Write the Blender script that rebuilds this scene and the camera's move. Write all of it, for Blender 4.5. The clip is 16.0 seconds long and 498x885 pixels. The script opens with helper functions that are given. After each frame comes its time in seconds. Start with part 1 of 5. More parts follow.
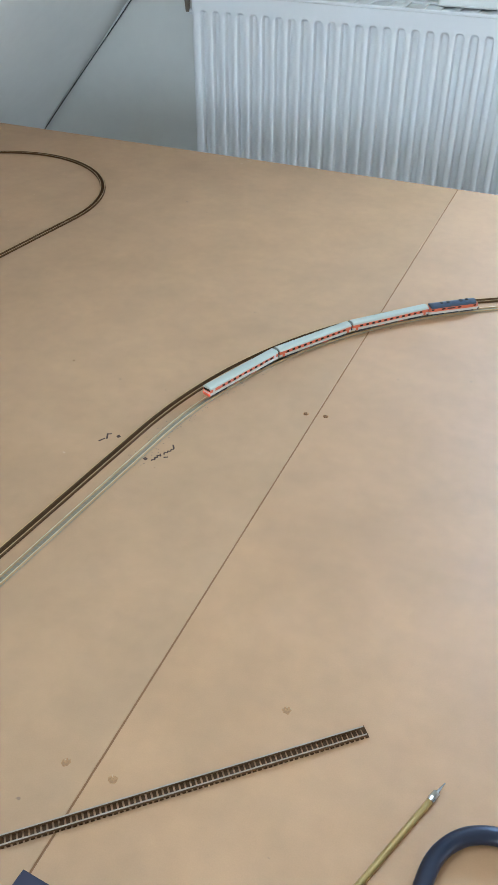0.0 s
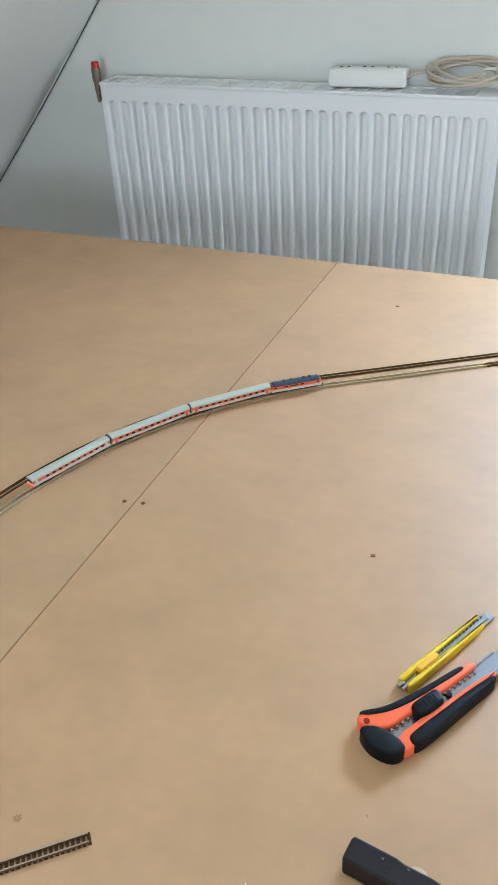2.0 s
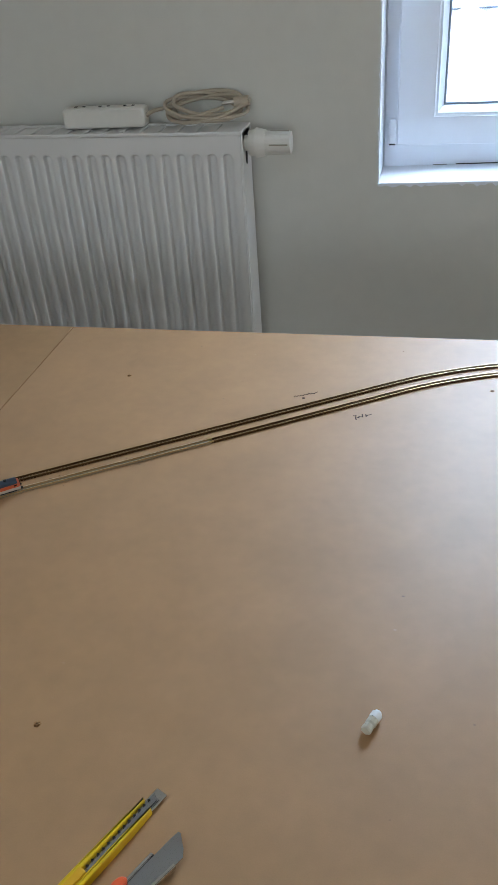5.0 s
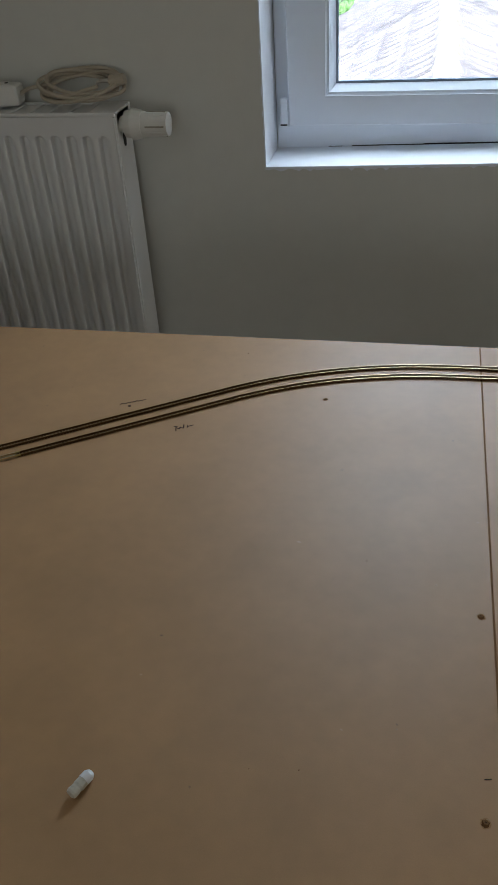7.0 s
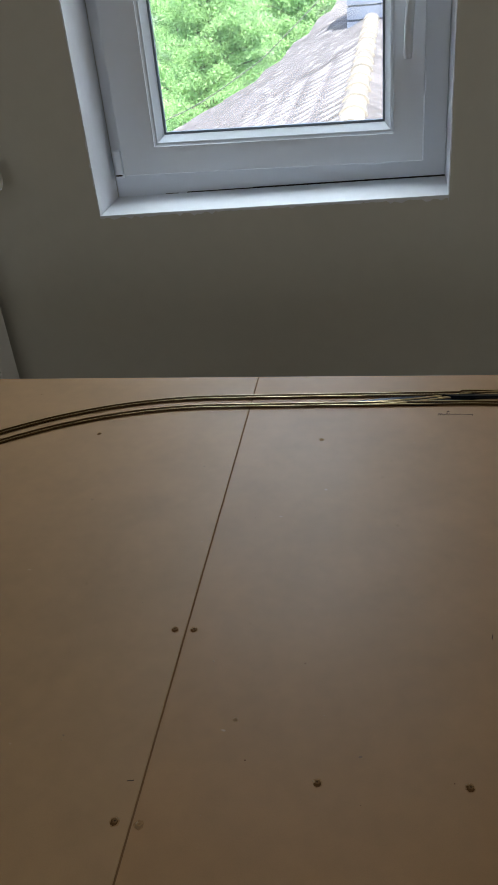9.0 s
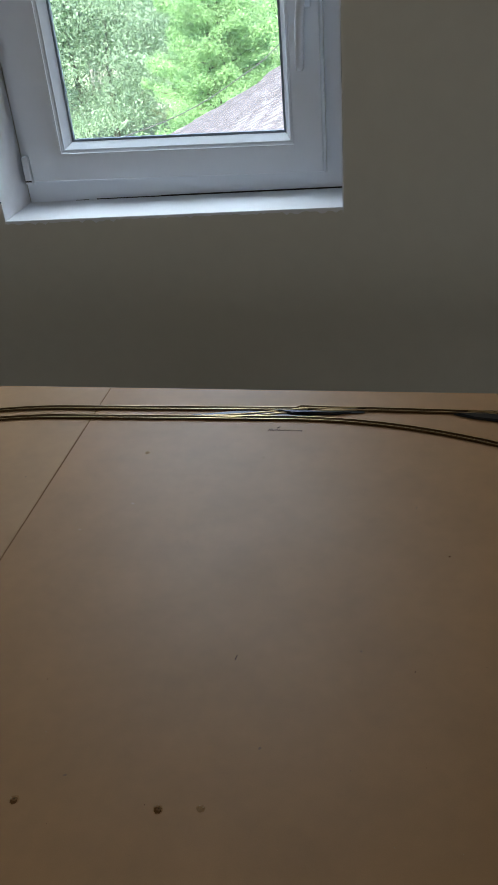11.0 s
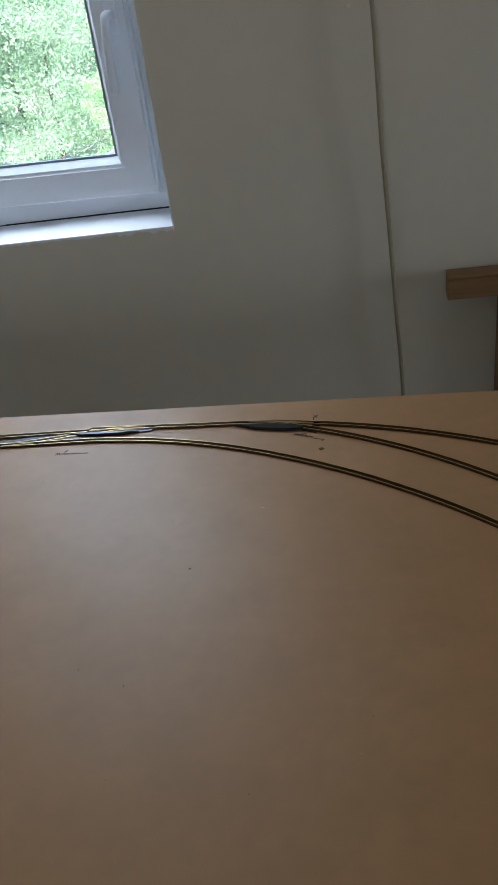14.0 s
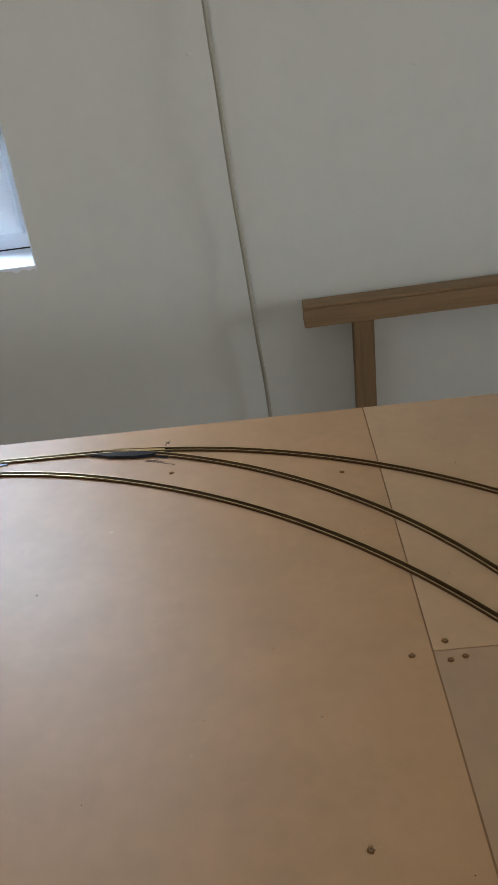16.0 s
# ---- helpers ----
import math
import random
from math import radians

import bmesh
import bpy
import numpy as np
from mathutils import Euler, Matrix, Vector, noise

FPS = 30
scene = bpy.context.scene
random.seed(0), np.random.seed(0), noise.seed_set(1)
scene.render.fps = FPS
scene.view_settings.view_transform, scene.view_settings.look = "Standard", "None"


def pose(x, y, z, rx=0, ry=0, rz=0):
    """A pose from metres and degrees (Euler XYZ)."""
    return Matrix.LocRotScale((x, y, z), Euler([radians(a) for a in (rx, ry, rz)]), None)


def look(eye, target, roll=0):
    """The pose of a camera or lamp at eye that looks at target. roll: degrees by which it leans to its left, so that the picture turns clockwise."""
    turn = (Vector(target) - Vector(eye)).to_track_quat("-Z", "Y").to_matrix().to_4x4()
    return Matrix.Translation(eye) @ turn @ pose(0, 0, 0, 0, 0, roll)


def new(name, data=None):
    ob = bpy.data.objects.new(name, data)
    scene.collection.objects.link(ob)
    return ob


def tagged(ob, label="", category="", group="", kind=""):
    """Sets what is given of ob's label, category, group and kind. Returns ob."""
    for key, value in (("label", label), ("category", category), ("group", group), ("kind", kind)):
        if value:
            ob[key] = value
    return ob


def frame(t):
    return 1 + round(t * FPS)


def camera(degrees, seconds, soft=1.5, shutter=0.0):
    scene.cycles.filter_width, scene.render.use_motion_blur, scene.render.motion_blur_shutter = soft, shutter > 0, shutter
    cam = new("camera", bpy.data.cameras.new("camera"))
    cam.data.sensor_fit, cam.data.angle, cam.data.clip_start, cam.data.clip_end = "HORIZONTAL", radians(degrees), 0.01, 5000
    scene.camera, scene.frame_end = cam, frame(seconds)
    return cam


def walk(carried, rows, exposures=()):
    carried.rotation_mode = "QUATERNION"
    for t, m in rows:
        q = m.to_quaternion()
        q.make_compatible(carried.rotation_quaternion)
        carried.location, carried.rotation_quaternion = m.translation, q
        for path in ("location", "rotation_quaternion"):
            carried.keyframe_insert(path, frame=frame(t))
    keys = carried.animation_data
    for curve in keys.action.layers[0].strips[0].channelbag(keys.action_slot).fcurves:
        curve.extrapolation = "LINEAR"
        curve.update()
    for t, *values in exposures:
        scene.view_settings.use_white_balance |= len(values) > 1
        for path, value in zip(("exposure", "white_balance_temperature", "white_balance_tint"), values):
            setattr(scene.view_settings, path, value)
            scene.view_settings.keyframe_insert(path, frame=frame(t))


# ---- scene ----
cam = camera(34.1, 16.0)
PATH = [
    (0, (-1.577, -2.117, 0.555), (-2.203, -0.662, -0.667), 0.1),
    (0.5, (-1.505, -2.077, 0.566), (-2.164, -0.608, -0.619), -1.2),
    (1, (-1.447, -2.047, 0.573), (-2.132, -0.568, -0.586), -1.8),
    (1.5, (-1.406, -2.028, 0.579), (-2.113, -0.542, -0.558), -2.9),
    (2, (-1.367, -2.016, 0.585), (-2.055, -0.5, -0.523), -3.1),
    (2.5, (-1.343, -2.003, 0.585), (-2.008, -0.458, -0.497), -3.6),
    (3, (-1.328, -1.981, 0.58), (-1.928, -0.394, -0.48), -3.9),
    (3.5, (-1.306, -1.94, 0.579), (-1.886, -0.337, -0.468), -5.5),
    (4, (-1.265, -1.877, 0.58), (-1.778, -0.253, -0.467), -5.4),
    (6.5, (-1.086, -1.679, 0.578), (-1.468, -0.089, -0.574), -4.3),
    (7, (-0.999, -1.652, 0.581), (-1.394, -0.067, -0.574), -4.2),
    (7.5, (-0.899, -1.645, 0.588), (-1.271, -0.042, -0.548), -4.3),
    (8, (-0.819, -1.648, 0.587), (-1.207, -0.024, -0.515), -5.2),
    (8.5, (-0.761, -1.65, 0.583), (-1.121, -0.013, -0.509), -5.3),
    (9, (-0.719, -1.652, 0.576), (-1.061, 0.0, -0.498), -6.0),
    (9.5, (-0.656, -1.637, 0.578), (-0.918, 0.038, -0.482), -5.4),
    (12, (-0.353, -1.591, 0.565), (-0.797, 0.028, -0.522), -5.7),
    (12.5, (-0.289, -1.577, 0.561), (-0.723, 0.04, -0.534), -6.6),
    (13, (-0.255, -1.572, 0.557), (-0.663, 0.054, -0.534), -8.5),
    (13.5, (-0.241, -1.575, 0.56), (-0.635, 0.058, -0.525), -9.1),
    (14, (-0.219, -1.584, 0.566), (-0.535, 0.086, -0.488), -8.4),
    (14.5, (-0.203, -1.59, 0.572), (-0.453, 0.111, -0.449), -7.8),
    (15, (-0.185, -1.584, 0.569), (-0.395, 0.126, -0.447), -7.5),
    (15.5, (-0.16, -1.597, 0.562), (-0.316, 0.125, -0.444), -7.2),
    (16, (-0.14, -1.622, 0.566), (-0.225, 0.104, -0.44), -7.3),
]
EXPOSURES = [(0, 5.43, 4950, 3), (2.5, 5.29, 5350, 5), (3.5, 5.14, 5450, 6), (4.0, 4.72, 5600, 6), (6.5, 3.27, 5850, 7), (7.5, 2.65, 6500, 6), (9.0, 2.55, 6650, 6), (12.0, 2.5, 6350, 7), (13.5, 2.75, 6250, 8), (14.5, 3.35, 6100, 8), (15.5, 3.89, 6000, 8), (16.0, 4.09, 5950, 8)]
walk(cam, [(t, look(eye, target, roll)) for t, eye, target, roll in PATH], EXPOSURES)

# ---- world, sun, large lights ----
world = bpy.data.worlds.new("sky")
scene.world = world
world.use_nodes = True
wn = world.node_tree.nodes
sky = wn.new("ShaderNodeTexSky")
sky.sky_type = "NISHITA"
sky.sun_disc = False
sky.sun_elevation, sky.sun_rotation = radians(50.5), radians(166)
sky.air_density, sky.dust_density = 1.0, 2.5
world.node_tree.links.new(sky.outputs[0], wn["Background"].inputs[0])
wn["Background"].inputs[1].default_value = 0.15


def lamp(name, kind, energy, m, colour=(1, 1, 1), **settings):
    data = bpy.data.lights.new(name, kind)
    data.energy, data.color = energy, colour
    for key, value in settings.items():
        if key == "angle":
            data.angle = value
        if key == "size":
            data.shape, data.size = "RECTANGLE", value
        if key == "size_y":
            data.size_y = value
    ob = new(name, data)
    ob.matrix_world = m
    return ob


# The sun stands over the room's back, so that no direct beam enters the window.
lamp("sun", "SUN", 4.0, look((1.0, -4.0, 5.0), (0, 0, 0)), (1.0, 0.95, 0.88), angle=radians(1.0))
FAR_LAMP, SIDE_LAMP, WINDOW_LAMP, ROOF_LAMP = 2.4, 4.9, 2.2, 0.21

# ---- numbers of the place ----
FLOOR_Z, CEIL_Z = -0.80, 1.75
ROOM_Y, RIGHT_X = -6.5, 6.0
WIN_L, WIN_R, WIN_B, WIN_T = -1.315, -0.606, 0.083, 1.20
EDGE_Y, FRONT_Y = -0.584, -2.02
WALL_T = 0.36


def slope_x(z):
    """Where the sloping ceiling stands at a height."""
    return -2.841 + (z - 0.165) / 1.117



def sill_rise(x):
    """The plastered sill runs slightly out of level."""
    return 0.0165 * (x + 0.97)


# ---- materials ----
def material(name, colour, rough=0.6, metal=0.0, vary=0.08, scale=6.0, fine=60.0, bump=0.0, bump_scale=200.0, speck=None, speck_scale=60.0, coat=0.0, spec=0.5, per_object=0.0, stretch=(1, 1, 1), speck_at=0.72):
    m = bpy.data.materials.new(name)
    m.use_nodes = True
    n, l = m.node_tree.nodes, m.node_tree.links
    bsdf = n["Principled BSDF"]
    coord = n.new("ShaderNodeTexCoord")
    mapping = n.new("ShaderNodeMapping")
    mapping.inputs["Scale"].default_value = stretch
    l.new(coord.outputs["Object"], mapping.inputs["Vector"])

    def noise_tex(s, detail):
        t = n.new("ShaderNodeTexNoise")
        t.inputs["Scale"].default_value, t.inputs["Detail"].default_value = s, detail
        l.new(mapping.outputs[0], t.inputs["Vector"])
        return t

    big, small = noise_tex(scale, 3), noise_tex(fine, 4)
    add = n.new("ShaderNodeMath")
    add.operation = "ADD"
    l.new(big.outputs["Fac"], add.inputs[0])
    l.new(small.outputs["Fac"], add.inputs[1])
    ramp = n.new("ShaderNodeMapRange")
    ramp.inputs["From Min"].default_value, ramp.inputs["From Max"].default_value = 0.6, 1.4
    ramp.inputs["To Min"].default_value, ramp.inputs["To Max"].default_value = 1 - vary, 1 + vary
    l.new(add.outputs[0], ramp.inputs["Value"])
    value = ramp.outputs[0]
    if per_object:
        info = n.new("ShaderNodeObjectInfo")
        r = n.new("ShaderNodeMapRange")
        r.inputs["To Min"].default_value, r.inputs["To Max"].default_value = 1 - per_object, 1 + per_object
        l.new(info.outputs["Random"], r.inputs["Value"])
        mul = n.new("ShaderNodeMath")
        mul.operation = "MULTIPLY"
        l.new(value, mul.inputs[0])
        l.new(r.outputs[0], mul.inputs[1])
        value = mul.outputs[0]
    tint = n.new("ShaderNodeVectorMath")
    tint.operation = "SCALE"
    tint.inputs[0].default_value = colour
    l.new(value, tint.inputs["Scale"])
    out = tint.outputs[0]
    for spots, at in ((speck, speck_at),) if speck else ():
        grains = noise_tex(speck_scale, 1)
        step = n.new("ShaderNodeMapRange")
        step.inputs["From Min"].default_value, step.inputs["From Max"].default_value = at, at + 0.05
        l.new(grains.outputs["Fac"], step.inputs["Value"])
        mix = n.new("ShaderNodeMix")
        mix.data_type = "RGBA"
        l.new(step.outputs[0], mix.inputs["Factor"])
        l.new(out, mix.inputs[6])
        mix.inputs[7].default_value = (*spots, 1)
        out = mix.outputs[2]
    l.new(out, bsdf.inputs["Base Color"])
    rr = n.new("ShaderNodeMapRange")
    rr.inputs["From Min"].default_value, rr.inputs["From Max"].default_value = 0.6, 1.4
    rr.inputs["To Min"].default_value, rr.inputs["To Max"].default_value = max(0.03, rough - 0.06), min(1, rough + 0.06)
    l.new(add.outputs[0], rr.inputs["Value"])
    l.new(rr.outputs[0], bsdf.inputs["Roughness"])
    bsdf.inputs["Metallic"].default_value = metal
    bsdf.inputs["Coat Weight"].default_value = coat
    bsdf.inputs["Specular IOR Level"].default_value = spec
    if bump:
        b = n.new("ShaderNodeBump")
        b.inputs["Strength"].default_value, b.inputs["Distance"].default_value = bump, 0.002
        l.new(noise_tex(bump_scale, 3).outputs["Fac"], b.inputs["Height"])
        l.new(b.outputs[0], bsdf.inputs["Normal"])
    return m


def mdf_material(name, colour, rough=0.42, fuzz=0.3):
    """Smooth fibreboard: fine fibres, broad blotches, scuffs, pale and dark flecks."""
    m = bpy.data.materials.new(name)
    m.use_nodes = True
    n, l = m.node_tree.nodes, m.node_tree.links
    bsdf = n["Principled BSDF"]
    coord = n.new("ShaderNodeTexCoord")

    def tex(s, detail, stretch=(1, 1, 1), at=(0, 0, 0)):
        mp = n.new("ShaderNodeMapping")
        mp.inputs["Scale"].default_value, mp.inputs["Location"].default_value = stretch, at
        l.new(coord.outputs["Object"], mp.inputs["Vector"])
        t = n.new("ShaderNodeTexNoise")
        t.inputs["Scale"].default_value, t.inputs["Detail"].default_value = s, detail
        l.new(mp.outputs[0], t.inputs["Vector"])
        return t.outputs["Fac"]

    def span(v, a, b, c, d):
        r = n.new("ShaderNodeMapRange")
        for key, x in zip(("From Min", "From Max", "To Min", "To Max"), (a, b, c, d)):
            r.inputs[key].default_value = x
        l.new(v, r.inputs["Value"])
        return r.outputs[0]

    def times(a, b):
        t = n.new("ShaderNodeMath")
        t.operation = "MULTIPLY"
        l.new(a, t.inputs[0])
        l.new(b, t.inputs[1])
        return t.outputs[0]

    v = times(span(tex(2.2, 4), 0.3, 0.7, 0.93, 1.07), span(tex(900, 2), 0.3, 0.7, 0.97, 1.03))
    v = times(v, span(tex(14, 5, at=(3, 1, 0)), 0.3, 0.7, 0.94, 1.06))
    v = times(v, span(tex(60, 5, at=(1, 7, 0)), 0.3, 0.7, 0.965, 1.035))
    tint = n.new("ShaderNodeVectorMath")
    tint.operation = "SCALE"
    tint.inputs[0].default_value = colour
    l.new(v, tint.inputs["Scale"])
    out = tint.outputs[0]
    for s, at, spot, stretch in ((95, 0.80, (0.20, 0.12, 0.07), (1, 1, 1)), (60, 0.81, (0.54, 0.38, 0.24), (1, 1.8, 1))):
        mask = span(tex(s, 1, stretch, (s, 2 * s, 0)), at, at + 0.03, 0, 0.75)
        mix = n.new("ShaderNodeMix")
        mix.data_type = "RGBA"
        l.new(mask, mix.inputs["Factor"])
        l.new(out, mix.inputs[6])
        mix.inputs[7].default_value = (*spot, 1)
        out = mix.outputs[2]
    l.new(out, bsdf.inputs["Base Color"])
    l.new(span(tex(7, 5, at=(5, 5, 0)), 0.3, 0.7, rough - 0.015, rough + 0.03), bsdf.inputs["Roughness"])
    bsdf.inputs["Specular IOR Level"].default_value = 0.54
    bsdf.inputs["Sheen Weight"].default_value, bsdf.inputs["Sheen Roughness"].default_value = fuzz, 0.40
    b = n.new("ShaderNodeBump")
    b.inputs["Strength"].default_value, b.inputs["Distance"].default_value = 0.02, 0.0003
    l.new(tex(5, 2), b.inputs["Height"])
    l.new(b.outputs[0], bsdf.inputs["Normal"])
    return m


MDF = [mdf_material("fibreboard_" + n, c, r, f) for n, c, r, f in (
    ("tan", (0.40, 0.236, 0.108), 0.56, 0.05), ("fair", (0.42, 0.238, 0.102), 0.53, 0.25), ("rose", (0.405, 0.214, 0.083), 0.53, 0.25), ("pale", (0.43, 0.246, 0.105), 0.53, 0.5), ("brown", (0.355, 0.205, 0.095), 0.55, 0.3))]
PLASTER = material("plaster", (0.70, 0.697, 0.65), 0.85, vary=0.035, scale=2.5, fine=25, bump=0.22, bump_scale=55)
REVEAL = material("reveal_paint", (0.85, 0.88, 0.94), 0.6, vary=0.03, scale=9, bump=0.3, bump_scale=45)
ENAMEL = material("radiator_enamel", (0.80, 0.80, 0.79), 0.55, vary=0.012, scale=3, spec=0.3)
COVER = material("white_cover", (0.75, 0.75, 0.73), 0.8, vary=0.03)
# White plastic tinted blue; the sky's glare on the sash is in the colour.
PVC = material("window_pvc", (0.81, 0.87, 0.96), 0.34, vary=0.01, scale=1)
GASKET = material("grey_gasket", (0.22, 0.28, 0.37), 0.5)
WHITE_PLASTIC = material("white_plastic", (0.76, 0.75, 0.70), 0.38, vary=0.03)
CREAM_PLASTIC = material("cream_cable", (0.46, 0.40, 0.31), 0.45, vary=0.05)
GREY_CABLE = material("grey_cable", (0.36, 0.34, 0.27), 0.5, vary=0.06)
BLACK_CABLE = material("black_cable", (0.05, 0.05, 0.055), 0.6, vary=0.2)
DARK_HOLE = material("dark_slot", (0.02, 0.02, 0.02), 0.7)
RED_CAP = material("red_cap", (0.36, 0.02, 0.015), 0.4)
BRASS = material("brass", (0.55, 0.42, 0.17), 0.35, metal=1.0)
DULL_BRASS = material("dull_valve", (0.20, 0.165, 0.12), 0.45, metal=0.6, vary=0.15)
NICKEL = material("nickel", (0.55, 0.52, 0.47), 0.3, metal=1.0)
STEEL = material("blade_steel", (0.42, 0.43, 0.45), 0.27, metal=1.0, vary=0.02, scale=3, fine=6)
POLISHED = material("polished_steel", (0.58, 0.57, 0.55), 0.22, metal=1.0)
JAW = material("jaw_steel", (0.85, 0.85, 0.84), 0.36, metal=1.0)
RAIL = material("rail_metal", (0.55, 0.37, 0.17), 0.34, metal=0.75, vary=0.1, fine=150)
DULL_RAIL = material("dull_rail_metal", (0.38, 0.31, 0.23), 0.4, metal=0.8, vary=0.15, fine=150)
PALE_RAIL = material("pale_rail_metal", (0.72, 0.62, 0.42), 0.35, metal=0.8, vary=0.12, fine=150)
PALE_SLEEPER = material("khaki_sleeper", (0.29, 0.25, 0.17), 0.6, spec=0.3, vary=0.25, fine=300)
BALLAST = material("ballast_grit", (0.20, 0.15, 0.10), 0.9, vary=0.4, fine=600)
SLEEPER = material("sleeper_plastic", (0.062, 0.031, 0.012), 0.75, spec=0.05, vary=0.2, fine=300)
RAIL_SIDE = material("rail_side", (0.105, 0.055, 0.022), 0.6, spec=0.08, metal=0.1, vary=0.2)
SWITCH_BED = material("switch_plastic", (0.012, 0.014, 0.02), 0.22, vary=0.2)
ORANGE = material("orange_plastic", (0.85, 0.13, 0.035), 0.4, vary=0.03)
RUBBER = material("black_rubber", (0.0040, 0.0041, 0.0045), 0.5, spec=0.16, vary=0.15, bump=0.04, bump_scale=500)
YELLOW = material("yellow_plastic", (0.80, 0.54, 0.005), 0.38, vary=0.04)
HAMMER_STEEL = material("forged_steel", (0.016, 0.011, 0.009), 0.5, spec=0.2, metal=0.0, vary=0.25, scale=40, fine=200, bump=0.06, bump_scale=120, speck=(0.25, 0.24, 0.23), speck_scale=150, speck_at=0.7)
HANDLE_WOOD = material("ash_handle", (0.45, 0.30, 0.14), 0.5, vary=0.15, stretch=(1, 12, 12))
PINE = material("pine", (0.28, 0.175, 0.085), 0.55, vary=0.22, scale=5, fine=25, stretch=(0.6, 9, 9), bump=0.1, bump_scale=60)
PINE_UP = material("pine_upright", (0.25, 0.155, 0.075), 0.55, vary=0.22, scale=5, fine=25, stretch=(9, 9, 0.6), bump=0.1, bump_scale=60)
LAMINATE = material("floor_laminate", (0.20, 0.14, 0.09), 0.4, vary=0.15, scale=3, fine=20, stretch=(8, 0.8, 1), per_object=0.12)
NAVY = material("navy_grip", (0.006, 0.008, 0.020), 0.42, vary=0.15)
COACH_ROOF = material("coach_roof", (0.40, 0.41, 0.33), 0.42, vary=0.04, fine=200)
COACH_GREY = material("coach_grey", (0.46, 0.42, 0.34), 0.4, vary=0.05, fine=300)
COACH_ORANGE = material("coach_orange", (0.50, 0.095, 0.03), 0.4, vary=0.06, fine=300)
COACH_GLASS = material("coach_windows", (0.02, 0.018, 0.018), 0.12)
UNDERFRAME = material("underframe", (0.015, 0.014, 0.013), 0.6)
LOCO_ROOF = material("loco_roof", (0.035, 0.05, 0.075), 0.35, vary=0.1)
TAIL_LIGHT = bpy.data.materials.new("tail_light")
TAIL_LIGHT.use_nodes = True
TAIL_LIGHT.node_tree.nodes["Principled BSDF"].inputs["Base Color"].default_value = (0.8, 0.03, 0.01, 1)
TAIL_LIGHT.node_tree.nodes["Principled BSDF"].inputs["Emission Color"].default_value = (1, 0.05, 0.02, 1)
TAIL_LIGHT.node_tree.nodes["Principled BSDF"].inputs["Emission Strength"].default_value = 0.25
INK = material("dark_ink", (0.075, 0.048, 0.034), 0.9, spec=0.1, vary=0.3, fine=500)
SCREW_HEAD = material("dull_screw", (0.21, 0.115, 0.05), 0.9, spec=0.05, vary=0.3, fine=500)
SEAM = material("seam_shade", (0.235, 0.128, 0.058), 0.95, spec=0.05)
PIT = material("screw_recess", (0.05, 0.028, 0.015), 0.95, spec=0.05)
WORN = material("worn_hole", (0.31, 0.18, 0.085), 0.95, spec=0.05, vary=0.2, fine=500)
TORN = material("gouged_board", (0.38, 0.212, 0.092), 0.95, spec=0.1, vary=0.25, fine=500)
FLUFF = material("torn_fibre", (0.44, 0.29, 0.155), 0.95, vary=0.2, fine=500)
HOLE = material("screw_hole", (0.115, 0.052, 0.018), 0.95, spec=0.05, vary=0.3, fine=400)
ROOF_TILE = material("weathered_tile", (0.070, 0.068, 0.078), 0.9, vary=0.6, scale=1.3, fine=9, per_object=0.28, speck=(0.13, 0.13, 0.145), speck_scale=11, speck_at=0.60, stretch=(0.5, 1.6, 1))
RIDGE_TILE = material("ridge_tile", (0.14, 0.13, 0.12), 0.85, vary=0.25, scale=4, fine=30, per_object=0.15)
BARK = material("bark", (0.075, 0.065, 0.055), 0.9, vary=0.3, scale=8, fine=60)
GRASS = material("meadow", (0.15, 0.20, 0.11), 0.95, vary=0.3, scale=0.4, fine=6)
RENDER_WALL = material("house_render", (0.60, 0.58, 0.54), 0.9, vary=0.1)
SLATE = material("blue_slate", (0.045, 0.06, 0.10), 0.6, vary=0.25, fine=20)


def leaf_material(name, colour):
    m = material(name, colour, 0.9, vary=0.25, scale=0.6, fine=8, spec=0.1)
    n, l = m.node_tree.nodes, m.node_tree.links
    bsdf, out = n["Principled BSDF"], n["Material Output"]
    tl = n.new("ShaderNodeBsdfTranslucent")
    tl.inputs[0].default_value = (colour[0] * 1.3, colour[1] * 1.3, colour[2] * 1.1, 1)
    mix = n.new("ShaderNodeMixShader")
    mix.inputs[0].default_value = 0.5
    l.new(bsdf.outputs[0], mix.inputs[1])
    l.new(tl.outputs[0], mix.inputs[2])
    l.new(mix.outputs[0], out.inputs[0])
    return m


LEAF_FRESH, LEAF_GREY = leaf_material("fresh_leaves", (0.22, 0.37, 0.18)), leaf_material("silver_leaves", (0.24, 0.34, 0.25))

GLASS = bpy.data.materials.new("window_glass")
GLASS.use_nodes = True
gn, gl = GLASS.node_tree.nodes, GLASS.node_tree.links
clear, shine, blend, fres = gn.new("ShaderNodeBsdfTransparent"), gn.new("ShaderNodeBsdfGlossy"), gn.new("ShaderNodeMixShader"), gn.new("ShaderNodeFresnel")
shine.inputs["Roughness"].default_value = 0.02
fres.inputs["IOR"].default_value = 1.45
gl.new(fres.outputs[0], blend.inputs[0])
gl.new(clear.outputs[0], blend.inputs[1])
gl.new(shine.outputs[0], blend.inputs[2])
# A faint translucent share in the pane imitates lens glare over the view.
glare_veil, haze_mix = gn.new("ShaderNodeBsdfTranslucent"), gn.new("ShaderNodeMixShader")
glare_veil.inputs[0].default_value = (0.85, 0.88, 0.9, 1)
haze_mix.inputs[0].default_value = 0.012
gl.new(blend.outputs[0], haze_mix.inputs[1])
